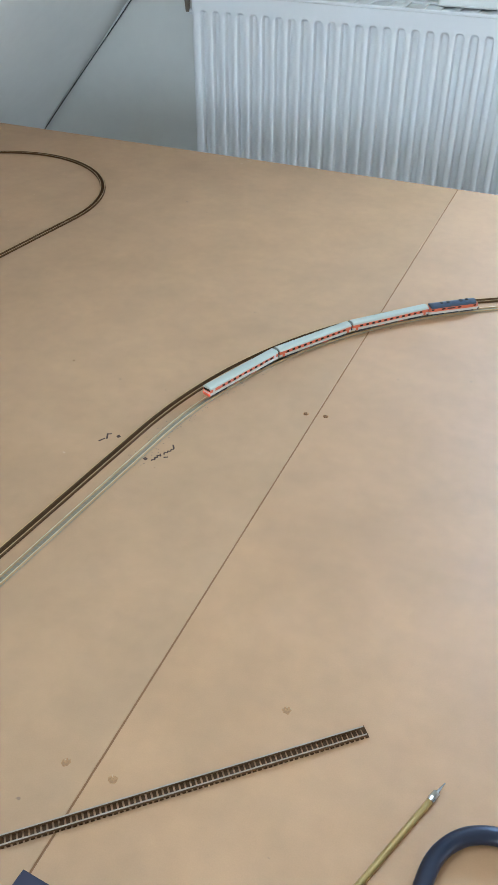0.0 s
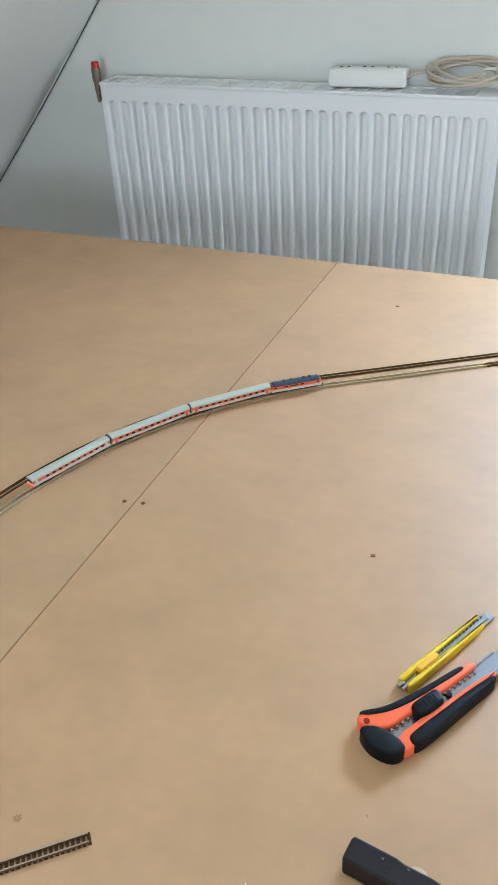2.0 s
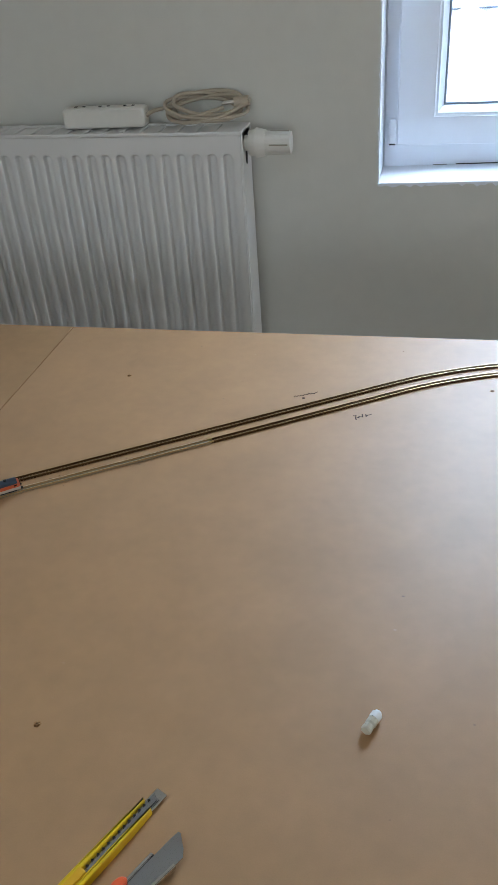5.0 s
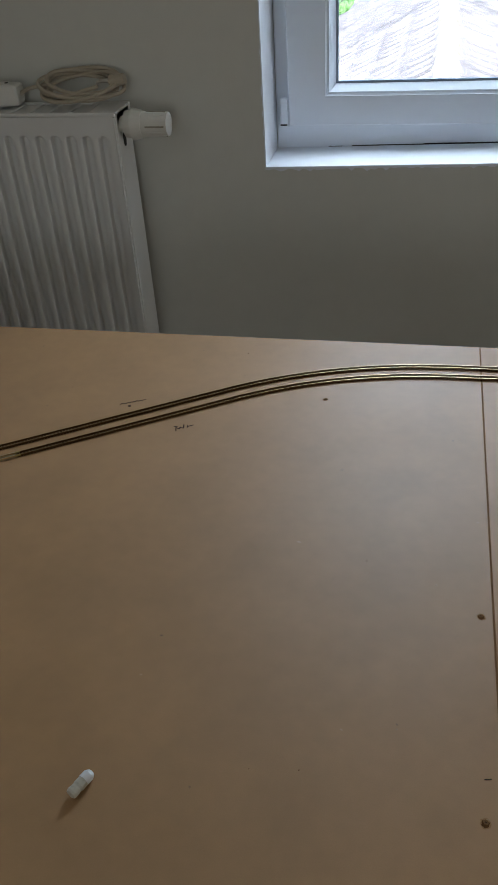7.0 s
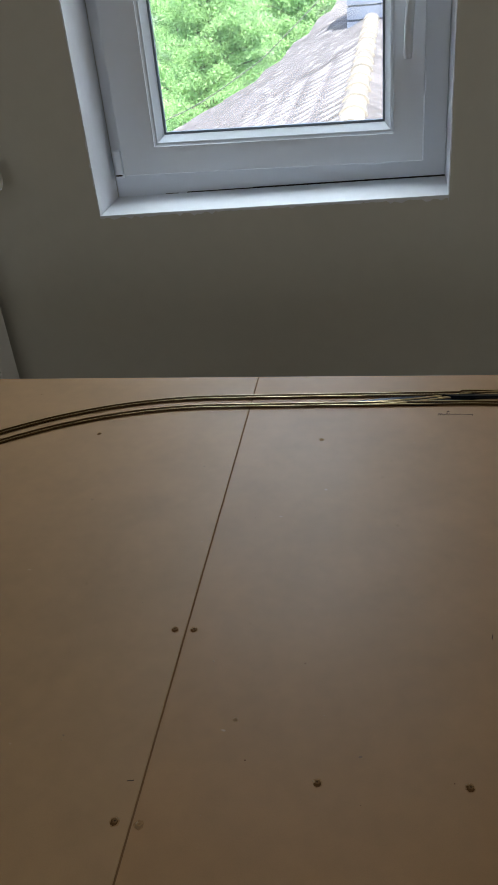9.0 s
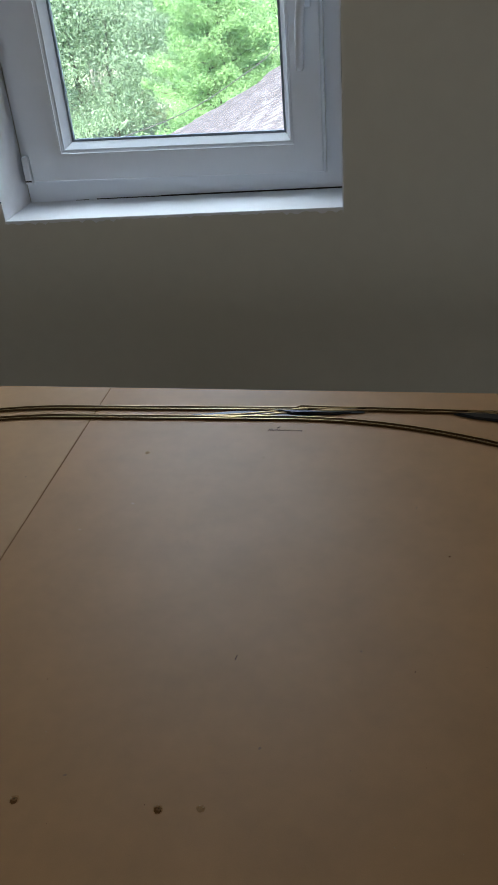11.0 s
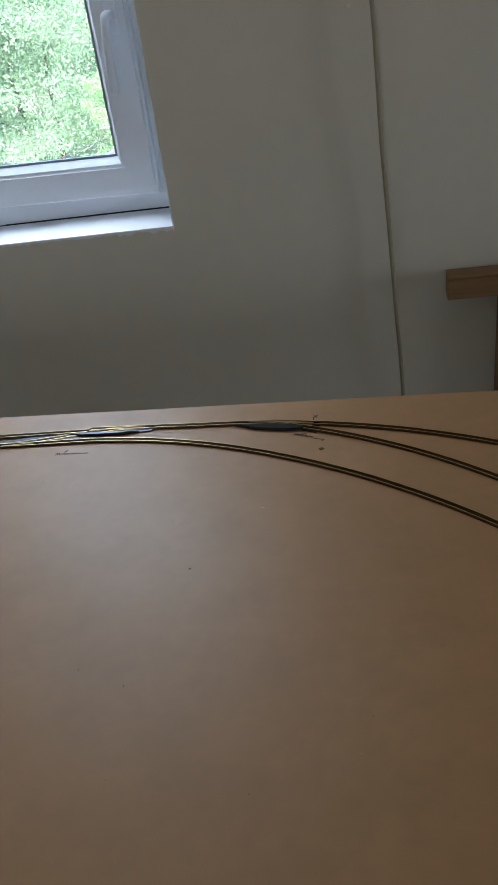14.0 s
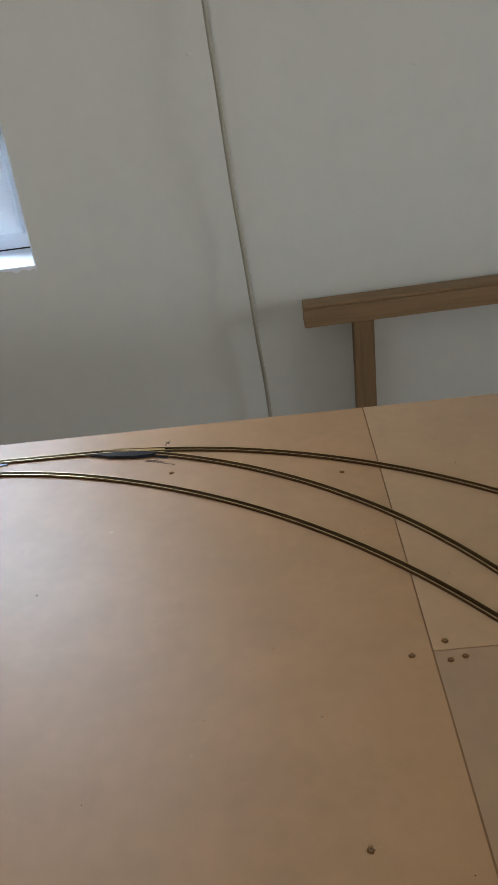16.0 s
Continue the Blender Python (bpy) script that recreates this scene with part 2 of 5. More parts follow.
gl.new(glare_veil.outputs[0], haze_mix.inputs[2])
gl.new(haze_mix.outputs[0], gn["Material Output"].inputs[0])


# ---- building helpers ----
def mesh_of(bm, name, mat, smooth=False):
    me = bpy.data.meshes.new(name)
    bmesh.ops.recalc_face_normals(bm, faces=bm.faces)
    bm.to_mesh(me)
    bm.free()
    me.materials.append(mat)
    if smooth:
        for p in me.polygons:
            p.use_smooth = True
        if smooth == "auto":
            me.set_sharp_from_angle(angle=radians(42))
    return me


def part(name, bm, mat, parent=None, label="", smooth=False, at=None):
    """One mesh object from a bmesh, under a thing or a part."""
    ob = new(name, bm if isinstance(bm, bpy.types.Mesh) else mesh_of(bm, name, mat, smooth))
    if parent:
        ob.parent = parent
    if at is not None:
        ob.matrix_local = at
    if label:
        ob["label"] = label
    return ob


def empty(name, at, label, category, group="", kind=""):
    ob = new(name)
    ob.empty_display_size = 0.05
    ob.matrix_world = at if isinstance(at, Matrix) else Matrix.Translation(at)
    return tagged(ob, label, category, group, kind)


def box(bm, lo, hi, bevel=0.0, segments=1):
    """A box from corner to corner, with rounded edges."""
    m = Matrix.LocRotScale([(a + b) / 2 for a, b in zip(lo, hi)], None, [max(1e-5, b - a) for a, b in zip(lo, hi)])
    made = bmesh.ops.create_cube(bm, size=1, matrix=m)["verts"]
    if bevel:
        edges = list({e for v in made for e in v.link_edges})
        bmesh.ops.bevel(bm, geom=edges, offset=bevel, segments=segments, affect="EDGES", profile=0.6)
    return bm


def boxes(*items, bevel=0.0, segments=1):
    bm = bmesh.new()
    for lo, hi in items:
        box(bm, lo, hi, bevel, segments)
    return bm


def cone(bm, m, r1, r2, depth, n=16):
    """A capped cone along the local z from 0 to depth."""
    bmesh.ops.create_cone(bm, cap_ends=True, segments=n, radius1=r1, radius2=r2, depth=depth, matrix=m @ Matrix.Translation((0, 0, depth / 2)))
    return bm


def tube(bm, points, r, n=8, closed=False):
    """A round tube along points; r may be a list."""
    pts = [Vector(p) for p in points]
    count, rings, ref = len(pts), [], None
    for i, p in enumerate(pts):
        if closed:
            d = pts[(i + 1) % count] - pts[i - 1]
        else:
            d = pts[min(i + 1, count - 1)] - pts[max(i - 1, 0)]
        d.normalize()
        if ref is None:
            ref = Vector((0, 0, 1)) if abs(d.z) < 0.9 else Vector((1, 0, 0))
        a = d.cross(ref).normalized()
        b = a.cross(d).normalized()
        ref = b
        rad = r[i] if isinstance(r, (list, tuple)) else r
        rings.append([bm.verts.new(p + rad * (math.cos(2 * math.pi * k / n) * a + math.sin(2 * math.pi * k / n) * b)) for k in range(n)])
    for i in range(count if closed else count - 1):
        one, two = rings[i], rings[(i + 1) % count]
        for k in range(n):
            bm.faces.new((one[k], one[(k + 1) % n], two[(k + 1) % n], two[k]))
    if not closed:
        bm.faces.new(rings[0])
        bm.faces.new(rings[-1][::-1])
    return bm


def prism(bm, outline, z0, z1, bevel=0.0, segments=2):
    """A flat outline in x and y raised from z0 to z1, with a bevelled top rim."""
    low = [bm.verts.new((x, y, z0)) for x, y in outline]
    high = [bm.verts.new((x, y, z1)) for x, y in outline]
    n = len(outline)
    bm.faces.new(low[::-1])
    top = bm.faces.new(high)
    for i in range(n):
        bm.faces.new((low[i], low[(i + 1) % n], high[(i + 1) % n], high[i]))
    if bevel:
        bmesh.ops.bevel(bm, geom=list(top.edges), offset=bevel, segments=segments, affect="EDGES")
    return bm


def soft_prism(outline, z0, z1, r, n=4, band=False):
    """An outline raised from z0 to z1 with a round upper rim, drawn in ring by ring."""
    bm = bmesh.new()
    area = sum(a[0] * b[1] - b[0] * a[1] for a, b in zip(outline, outline[1:] + outline[:1]))
    pts = outline if area > 0 else outline[::-1]
    inward = []
    for i, p in enumerate(pts):
        d = Vector((pts[(i + 1) % len(pts)][0] - pts[i - 1][0], pts[(i + 1) % len(pts)][1] - pts[i - 1][1])).normalized()
        inward.append((-d.y, d.x))
    steps = [(0, z0)] + [(r * (1 - math.cos(math.pi * k / 2 / n)), z1 - r + r * math.sin(math.pi * k / 2 / n)) for k in range(n + 1)]
    rings = [[bm.verts.new((p[0] + e * w[0], p[1] + e * w[1], z)) for p, w in zip(pts, inward)] for e, z in steps]
    for a, b in zip(rings, rings[1:]):
        for k in range(len(pts)):
            bm.faces.new((a[k], a[(k + 1) % len(pts)], b[(k + 1) % len(pts)], b[k]))
    for cap in (rings[-1], rings[0][::-1]):
        if band:  # a long bent strip, closed by cross pieces from its tip on
            for k in range(len(cap) // 2 - 1):
                bm.faces.new((cap[k], cap[k + 1], cap[-2 - k], cap[-1 - k]))
        else:
            bm.faces.new(cap)
    return bm


def spline(points, n=8):
    """A smooth line through a few points."""
    p = [Vector(q) for q in points]
    p = [2 * p[0] - p[1], *p, 2 * p[-1] - p[-2]]
    out = []
    for i in range(1, len(p) - 2):
        for k in range(n):
            t = k / n
            a, b, c, d = p[i - 1 : i + 3]
            out.append(0.5 * (2 * b + (c - a) * t + (2 * a - 5 * b + 4 * c - d) * t * t + (3 * b - a - 3 * c + d) * t**3))
    return [*out, p[-2]]


# ---- the room ----
tagged(part("floor", boxes(((-3.9, ROOM_Y - 0.2, FLOOR_Z - 0.1), (RIGHT_X + 0.2, WALL_T, FLOOR_Z))), LAMINATE), "brown laminate floor of the attic room", "floor", kind="structure")

bm = bmesh.new()
box(bm, (WIN_R, 0, FLOOR_Z), (RIGHT_X + 0.2, WALL_T, 2.1))
box(bm, (WIN_L - 0.018, 0, FLOOR_Z), (WIN_R, WALL_T, WIN_B - 0.004))
box(bm, (WIN_L - 0.018, 0, WIN_T), (WIN_R, WALL_T, 2.1))
for v in bm.verts:
    if abs(v.co.z - WIN_B + 0.004) < 1e-5:
        v.co.z += sill_rise(v.co.x)
# The pier beside the window has a splayed reveal.
prism(bm, [(-4.1, 0), (WIN_L - 0.018, 0), (WIN_L - 0.018, WALL_T), (-4.1, WALL_T)], FLOOR_Z, 2.1)
tagged(part("wall_north", bm, PLASTER), "off-white plastered gable wall with a small window", "wall", kind="structure")
SX0, SX1, SZ0, SZ1 = -1.5, -0.2, -0.30, 1.55
bm = boxes(((-3.9, ROOM_Y - 0.2, FLOOR_Z), (SX0, ROOM_Y, 2.1)), ((SX1, ROOM_Y - 0.2, FLOOR_Z), (RIGHT_X + 0.2, ROOM_Y, 2.1)), ((SX0, ROOM_Y - 0.2, FLOOR_Z), (SX1, ROOM_Y, SZ0)), ((SX0, ROOM_Y - 0.2, SZ1), (SX1, ROOM_Y, 2.1)))
tagged(part("wall_south", bm, PLASTER), "plain off-white plastered wall", "wall", kind="structure")
EY0, EY1, EZ0, EZ1 = -2.9, -1.3, -0.78, 1.25
tagged(part("wall_east", boxes(((RIGHT_X, ROOM_Y, FLOOR_Z), (RIGHT_X + 0.2, EY0, 2.1)), ((RIGHT_X, EY1, FLOOR_Z), (RIGHT_X + 0.2, 0, 2.1)), ((RIGHT_X, EY0, EZ1), (RIGHT_X + 0.2, EY1, 2.1))), PLASTER), "plain off-white plastered wall", "wall", kind="structure")
tagged(part("ceiling", boxes(((slope_x(CEIL_Z) - 0.3, ROOM_Y, CEIL_Z), (RIGHT_X, 0, CEIL_Z + 0.1))), PLASTER), "plain off-white ceiling", "ceiling", kind="structure")

# The sloping ceiling.
angle = math.atan(1.117)
slope = Matrix.Translation((slope_x(FLOOR_Z), 0, FLOOR_Z)) @ Matrix.Rotation(-angle, 4, "Y")
long = (CEIL_Z - FLOOR_Z) / math.sin(angle) + 0.1
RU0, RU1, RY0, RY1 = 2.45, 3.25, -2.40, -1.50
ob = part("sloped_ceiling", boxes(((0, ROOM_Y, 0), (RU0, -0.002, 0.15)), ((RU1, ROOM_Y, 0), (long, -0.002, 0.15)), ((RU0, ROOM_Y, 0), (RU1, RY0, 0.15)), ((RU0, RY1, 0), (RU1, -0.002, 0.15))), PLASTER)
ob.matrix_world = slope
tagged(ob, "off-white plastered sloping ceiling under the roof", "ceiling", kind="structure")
# An added roof window in the slope, out of view, to hold a lamp.
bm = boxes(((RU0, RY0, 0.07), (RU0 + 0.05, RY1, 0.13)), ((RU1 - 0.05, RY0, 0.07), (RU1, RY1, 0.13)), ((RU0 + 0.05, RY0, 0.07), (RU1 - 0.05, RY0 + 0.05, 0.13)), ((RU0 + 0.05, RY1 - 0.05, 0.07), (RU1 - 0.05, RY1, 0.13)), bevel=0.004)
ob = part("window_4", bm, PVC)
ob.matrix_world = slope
tagged(ob, "white frame of an added, unseen roof window in the slope", "window", kind="structure")
# An added sheet outside the slope shuts this opening against the daylight.
ob = part("window_blind", boxes(((RU0 - 0.04, RY0 - 0.04, 0.152), (RU1 + 0.04, RY1 + 0.04, 0.172)), bevel=0.003), COVER)
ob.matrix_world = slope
tagged(ob, "unseen white cover closing the added roof window", "blind", "blinds", kind="structure")
# Added lamp that throws shadows down and right on the north wall.
lamp("added_roof_light", "AREA", ROOF_LAMP, slope @ Matrix.Translation(((RU0 + RU1) / 2, (RY0 + RY1) / 2, 0.10)), (0.93, 0.97, 1.0), size=RU1 - RU0 - 0.12, size_y=RY1 - RY0 - 0.12)
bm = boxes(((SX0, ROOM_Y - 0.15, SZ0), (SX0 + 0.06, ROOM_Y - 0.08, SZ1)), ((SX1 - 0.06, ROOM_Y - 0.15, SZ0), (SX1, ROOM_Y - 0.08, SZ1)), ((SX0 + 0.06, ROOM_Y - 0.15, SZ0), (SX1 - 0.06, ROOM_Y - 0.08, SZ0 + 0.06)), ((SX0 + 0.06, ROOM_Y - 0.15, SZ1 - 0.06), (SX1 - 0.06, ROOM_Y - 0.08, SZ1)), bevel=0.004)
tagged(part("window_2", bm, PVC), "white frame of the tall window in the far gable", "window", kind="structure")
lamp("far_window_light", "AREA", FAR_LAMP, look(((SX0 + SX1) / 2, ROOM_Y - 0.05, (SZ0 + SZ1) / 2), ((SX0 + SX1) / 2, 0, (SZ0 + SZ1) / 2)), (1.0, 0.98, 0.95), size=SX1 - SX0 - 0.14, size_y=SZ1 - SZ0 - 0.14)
# An added glazed door far to the right, never in view.
bm = boxes(((RIGHT_X + 0.08, EY0, EZ0), (RIGHT_X + 0.15, EY0 + 0.06, EZ1)), ((RIGHT_X + 0.08, EY1 - 0.06, EZ0), (RIGHT_X + 0.15, EY1, EZ1)), ((RIGHT_X + 0.08, EY0 + 0.06, EZ0), (RIGHT_X + 0.15, EY1 - 0.06, EZ0 + 0.06)), ((RIGHT_X + 0.08, EY0 + 0.06, EZ1 - 0.06), (RIGHT_X + 0.15, EY1 - 0.06, EZ1)), bevel=0.004)
tagged(part("window_3", bm, PVC), "white frame of an added, unseen glazed door in the side wall", "window", kind="structure")
# Added sheets outside the walls shut the other two lamp openings.
for name, lo, hi in (("far", (SX0 - 0.05, ROOM_Y - 0.23, SZ0 - 0.02), (SX1 + 0.05, ROOM_Y - 0.205, SZ1 + 0.05)), ("side", (RIGHT_X + 0.205, EY0 - 0.05, EZ0 - 0.02), (RIGHT_X + 0.23, EY1 + 0.05, EZ1 + 0.05))):
    tagged(part("window_blind", boxes((lo, hi), bevel=0.003), COVER), "unseen white cover closing the opening behind the lamp", "blind", "blinds", kind="structure")
# Added grazing lamp that brings out the radiator's ribs and fills the wall.
lamp("added_side_light", "AREA", SIDE_LAMP, look((RIGHT_X + 0.05, (EY0 + EY1) / 2, (EZ0 + EZ1) / 2), (0, (EY0 + EY1) / 2, (EZ0 + EZ1) / 2)), (1.0, 0.98, 0.95), size=EY1 - EY0 - 0.14, size_y=EZ1 - EZ0 - 0.14)
lamp("window_light", "AREA", WINDOW_LAMP, look(((WIN_L + WIN_R) / 2, 0.37, 0.92), ((WIN_L + WIN_R) / 2, 0.12, 0.0)), (0.80, 0.90, 1.0), size=0.58, size_y=0.50)

# Small dents in the plaster.
for x, z, r in ((0.169, 0.381, 0.005), (-0.239, 0.441, 0.004)):
    bm = bmesh.new()
    bmesh.ops.create_uvsphere(bm, u_segments=12, v_segments=8, radius=r, matrix=Matrix.Translation((x, 0.0008, z)) @ Matrix.Diagonal((1.6, 0.35, 1, 1)))
    tagged(part("plaster_lump", bm, PLASTER, smooth=True), "small lump of plaster on the wall", "trim", kind="structure")

# The black cable along the joint of wall and slope.
pts = [(slope_x(z) + 0.008 + 0.003 * math.sin(9 * z), -0.008, z) for z in [-0.75 + 0.05 * i for i in range(50)]]
tagged(part("cable", tube(bmesh.new(), pts, 0.0016, 8), BLACK_CABLE, smooth=True), "thin black cable along the joint of wall and sloping ceiling", "cable")

# ---- the window ----
win = empty("window_1", (0, 0, 0), "white plastic window with one sash, closed", "window", kind="structure")
FL, FR, FB, FT = WIN_L - 0.0165, WIN_R, WIN_B - 0.008, WIN_T


def ring(lo, hi, ilo, ihi, y0, y1, iy0=None, bevel=0.0):
    """A one-piece frame in the wall's plane, from an outer to an inner rectangle; iy0 slopes its front."""
    bm = bmesh.new()
    loops = []
    for (x0, z0), (x1, z1), y in ((lo, hi, y0), (ilo, ihi, y0 if iy0 is None else iy0), (ilo, ihi, y1), (lo, hi, y1)):
        loops.append([bm.verts.new(p) for p in ((x0, y, z0), (x1, y, z0), (x1, y, z1), (x0, y, z1))])
    for p, q in zip(loops, loops[1:] + loops[:1]):
        for k in range(4):
            bm.faces.new((p[k], p[(k + 1) % 4], q[(k + 1) % 4], q[k]))
    if bevel:
        bmesh.ops.bevel(bm, geom=[e for e in bm.edges if max(v.co.y for v in e.verts) < y0 + 1e-6 and (e.verts[0] in loops[0]) == (e.verts[1] in loops[0])], offset=bevel, segments=3, affect="EDGES")
    return bm


part("window_frame", ring((FL, FB), (FR, FT), (FL + 0.045, FB + 0.062), (FR - 0.05, FT - 0.05), 0.138, 0.205, bevel=0.003), PVC, win)
SL, SR, SB, ST = -1.306, -0.650, 0.125, FT - 0.035
GL, GR, GB, GT = -1.216, -0.722, 0.195, FT - 0.105
sash = part("sash", ring((SL, SB), (SR, ST), (GL, GB), (GR, GT), 0.110, 0.17, bevel=0.007), PVC, win)
part("glazing_bead", ring((GL, GB), (GR, GT), (GL + 0.012, GB + 0.012), (GR - 0.012, GT - 0.012), 0.116, 0.146, iy0=0.140), PVC, sash)
bm = bmesh.new()
g = 0.011
for lo, hi in (((GL + g, GB + g), (GR - g, GB + g + 0.005)), ((GL + g, GT - g - 0.005), (GR - g, GT - g)), ((GL + g, GB + g + 0.005), (GL + g + 0.005, GT - g - 0.005)), ((GR - g - 0.005, GB + g + 0.005), (GR - g, GT - g - 0.005))):
    box(bm, (lo[0], 0.139, lo[1]), (hi[0], 0.147, hi[1]))
part("gasket", bm, GASKET, sash, "grey rubber gasket")
pane = part("pane", boxes(((GL + 0.005, 0.148, GB + 0.005), (GR - 0.005, 0.152, GT - 0.005))), GLASS, sash, "clear glass pane")
pane.visible_shadow = False
bm = box(bmesh.new(), (SL - 0.013, 0.108, 0.125), (SL + 0.004, 0.127, 0.185), 0.004, 2)
part("hinge", bm, PVC, sash)
part("hinge_gap", boxes(((SL - 0.012, 0.1065, 0.131), (SL + 0.002, 0.1085, 0.134))), DARK_HOLE, sash)
bm = box(bmesh.new(), (-0.697, 0.100, 0.435), (-0.669, 0.113, 0.505), 0.006, 3)
rosette = part("handle_rosette", bm, PVC, win)
bm = tube(bmesh.new(), spline([(-0.683, 0.105, 0.470), (-0.683, 0.070, 0.470), (-0.684, 0.061, 0.455), (-0.688, 0.058, 0.40), (-0.690, 0.062, 0.334)], 6), [0.0085] * 12 + [0.0085] * 12 + [0.007], 10)
part("window_handle", bm, PVC, rosette, smooth=True)

# The plastered sill and reveal paint, with the ragged rim of brush work on the wall.
bm = boxes(((WIN_L - 0.016, -0.001, WIN_B - 0.004), (WIN_R - 0.0005, 0.1375, WIN_B + 0.001)))
for v in bm.verts:
    v.co.z += sill_rise(v.co.x)
tagged(part("window_sill", bm, REVEAL), "white painted plaster window sill", "sill", kind="structure")
for x0, x1, high in ((-1.22, -1.19, 0.0020), (-1.17, -1.02, 0.0030), (-1.02, WIN_R - 0.002, 0.0040)):
    bm = boxes(((x0, 0.1362, WIN_B + 0.001), (x1, 0.1372, WIN_B + high)))
    for v in bm.verts:
        v.co.z += sill_rise(v.co.x)
    part("sill_gap", bm, DARK_HOLE, win)
rnd = random.Random(4)


def ragged(bm, a, b, width, n, side):
    """A ragged strip of paint on the wall from a to b, reaching width to one side."""
    last = None
    for i in range(n + 1):
        t = i / n
        x, z = a[0] + (b[0] - a[0]) * t, a[1] + (b[1] - a[1]) * t
        w = width * (0.5 + rnd.random() * (1.1 if rnd.random() < 0.3 else 0.4))
        now = bm.verts.new((x, -0.0022, z)), bm.verts.new((x + side[0] * w, -0.0018, z + side[1] * w))
        if last:
            bm.faces.new((last[0], now[0], now[1], last[1]))
        last = now


bm = bmesh.new()
ragged(bm, (WIN_L - 0.018, WIN_B + sill_rise(WIN_L)), (WIN_R, WIN_B + sill_rise(WIN_R)), 0.0065, 95, (0, -1))
ragged(bm, (WIN_L - 0.016, WIN_B - 0.004), (WIN_L - 0.016, 1.2), 0.003, 120, (-1, 0))
ragged(bm, (WIN_R - 0.002, WIN_B - 0.004), (WIN_R - 0.002, 1.2), 0.0022, 110, (1, 0))
tagged(part("paint_rim", bm, REVEAL), "ragged white paint rim round the window opening", "trim", kind="structure")
bm = bmesh.new()
v = [bm.verts.new(q) for q in ((WIN_L - 0.0168, -0.001, WIN_B - 0.006), (WIN_L - 0.0168, 0.1379, WIN_B - 0.006), (WIN_L - 0.0168, 0.1379, WIN_T), (WIN_L - 0.0168, -0.001, WIN_T))]
bm.faces.new(v)
v = [bm.verts.new(q) for q in ((WIN_R - 0.0012, -0.001, WIN_B), (WIN_R - 0.0012, 0.1379, WIN_B), (WIN_R - 0.0012, 0.1379, WIN_T), (WIN_R - 0.0012, -0.001, WIN_T))]
bm.faces.new(v)
tagged(part("reveal_coat", bm, REVEAL), "white painted window reveals", "trim", kind="structure")


# ---- the radiator ----
def radiator():
    X0, X1, Y0, ZT, ZB = -2.597, -1.600, -0.112, 0.2045, -0.69
    TOP, SLOT, RISE = 0.2140, 0.2095, 0.0060
    rad = empty("radiator", (X0, Y0, ZB), "white enamelled panel radiator with vertical ribs", "radiator")
    inv = Matrix.Translation((-X0, -Y0, -ZB))

    def add(name, bm, mat, parent=rad, label="", smooth=False):
        for v in bm.verts:  # the radiator hangs a little out of level
            v.co.z += RISE * (X1 - v.co.x) if v.co.z > ZB + 0.1 else 0
        bmesh.ops.transform(bm, matrix=inv, verts=bm.verts)
        return part(name, bm, mat, parent, label, smooth)

    # Front panel: recessed channels between flat ribs, closed at top and bottom.
    pitch, count = 0.0333, 29
    x_first = (X0 + X1) / 2 - pitch * (count - 1) / 2
    half = [(0.0, 0.0150), (0.17, 0.0150), (0.20, 0.0142), (0.225, 0.0118), (0.265, 0.0034), (0.29, 0.0008), (0.32, 0.0)]
    prof = [(-u, d) for u, d in half[:0:-1]] + half
    xs = [(X0 + 0.006, 1, 0), (X0 + 0.012, 1, 0)]
    for i in range(count):
        xs += [(x_first + (i + u) * pitch, u / 0.325, d) for u, d in prof]
    xs += [(X1 - 0.012, 1, 0), (X1 - 0.006, 1, 0)]
    # each channel ends in a rounded pocket
    zs = [TOP - 0.008, SLOT - 0.036] + [SLOT - 0.038 - 0.0016 * i for i in range(13)] + [ZB + 0.065, ZB + 0.055, ZB + 0.045, ZB + 0.01]
    bm = bmesh.new()
    grid = []
    for z in zs:
        row = []
        for x, u, d in xs:
            top = SLOT - 0.0385 - 0.009 * (1 - math.sqrt(max(0, 1 - u * u)))
            f = min(1, max(0, (top - z) / 0.0050)) * min(1, max(0, (z - ZB - 0.045) / 0.012))
            row.append(bm.verts.new((x, Y0 + d * f * f * (3 - 2 * f), z)))
        grid.append(row)
    for r in range(len(zs) - 1):
        for c in range(len(xs) - 1):
            bm.faces.new((grid[r][c], grid[r][c + 1], grid[r + 1][c + 1], grid[r + 1][c]))
    add("front_panel", bm, ENAMEL, smooth=True)
    # thin step round the panel, then the side plates and back panel
    for x in (X0 + 0.003, X1 - 0.0075):
        add("panel_rim", boxes(((x, Y0 + 0.0015, ZB), (x + 0.0045, Y0 + 0.012, TOP - 0.0085)), bevel=0.0015), ENAMEL)
    for x in (X0, X1 - 0.003):
        add("side_plate", box(bmesh.new(), (x, Y0 + 0.004, ZB + 0.01), (x + 0.003, -0.030, TOP - 0.004), 0.001), ENAMEL)
    add("back_panel", box(bmesh.new(), (X0 + 0.01, -0.052, ZB), (X1 - 0.01, -0.042, ZT - 0.03), 0.003), ENAMEL)
    # the top cover: a lipped frame over the panel, and slats between slots
    bm = boxes(((X0, Y0 - 0.001, TOP - 0.0078), (X1, Y0 + 0.008, TOP)), ((X0, -0.030, ZT - 0.012), (X1, -0.018, TOP)), ((X0, Y0 + 0.008, ZT - 0.012), (X0 + 0.008, -0.030, TOP)), ((X1 - 0.055, Y0 + 0.008, ZT - 0.012), (X1, -0.030, TOP)), bevel=0.0025, segments=2)
    grille = add("top_grille", bm, ENAMEL)
    n = 23
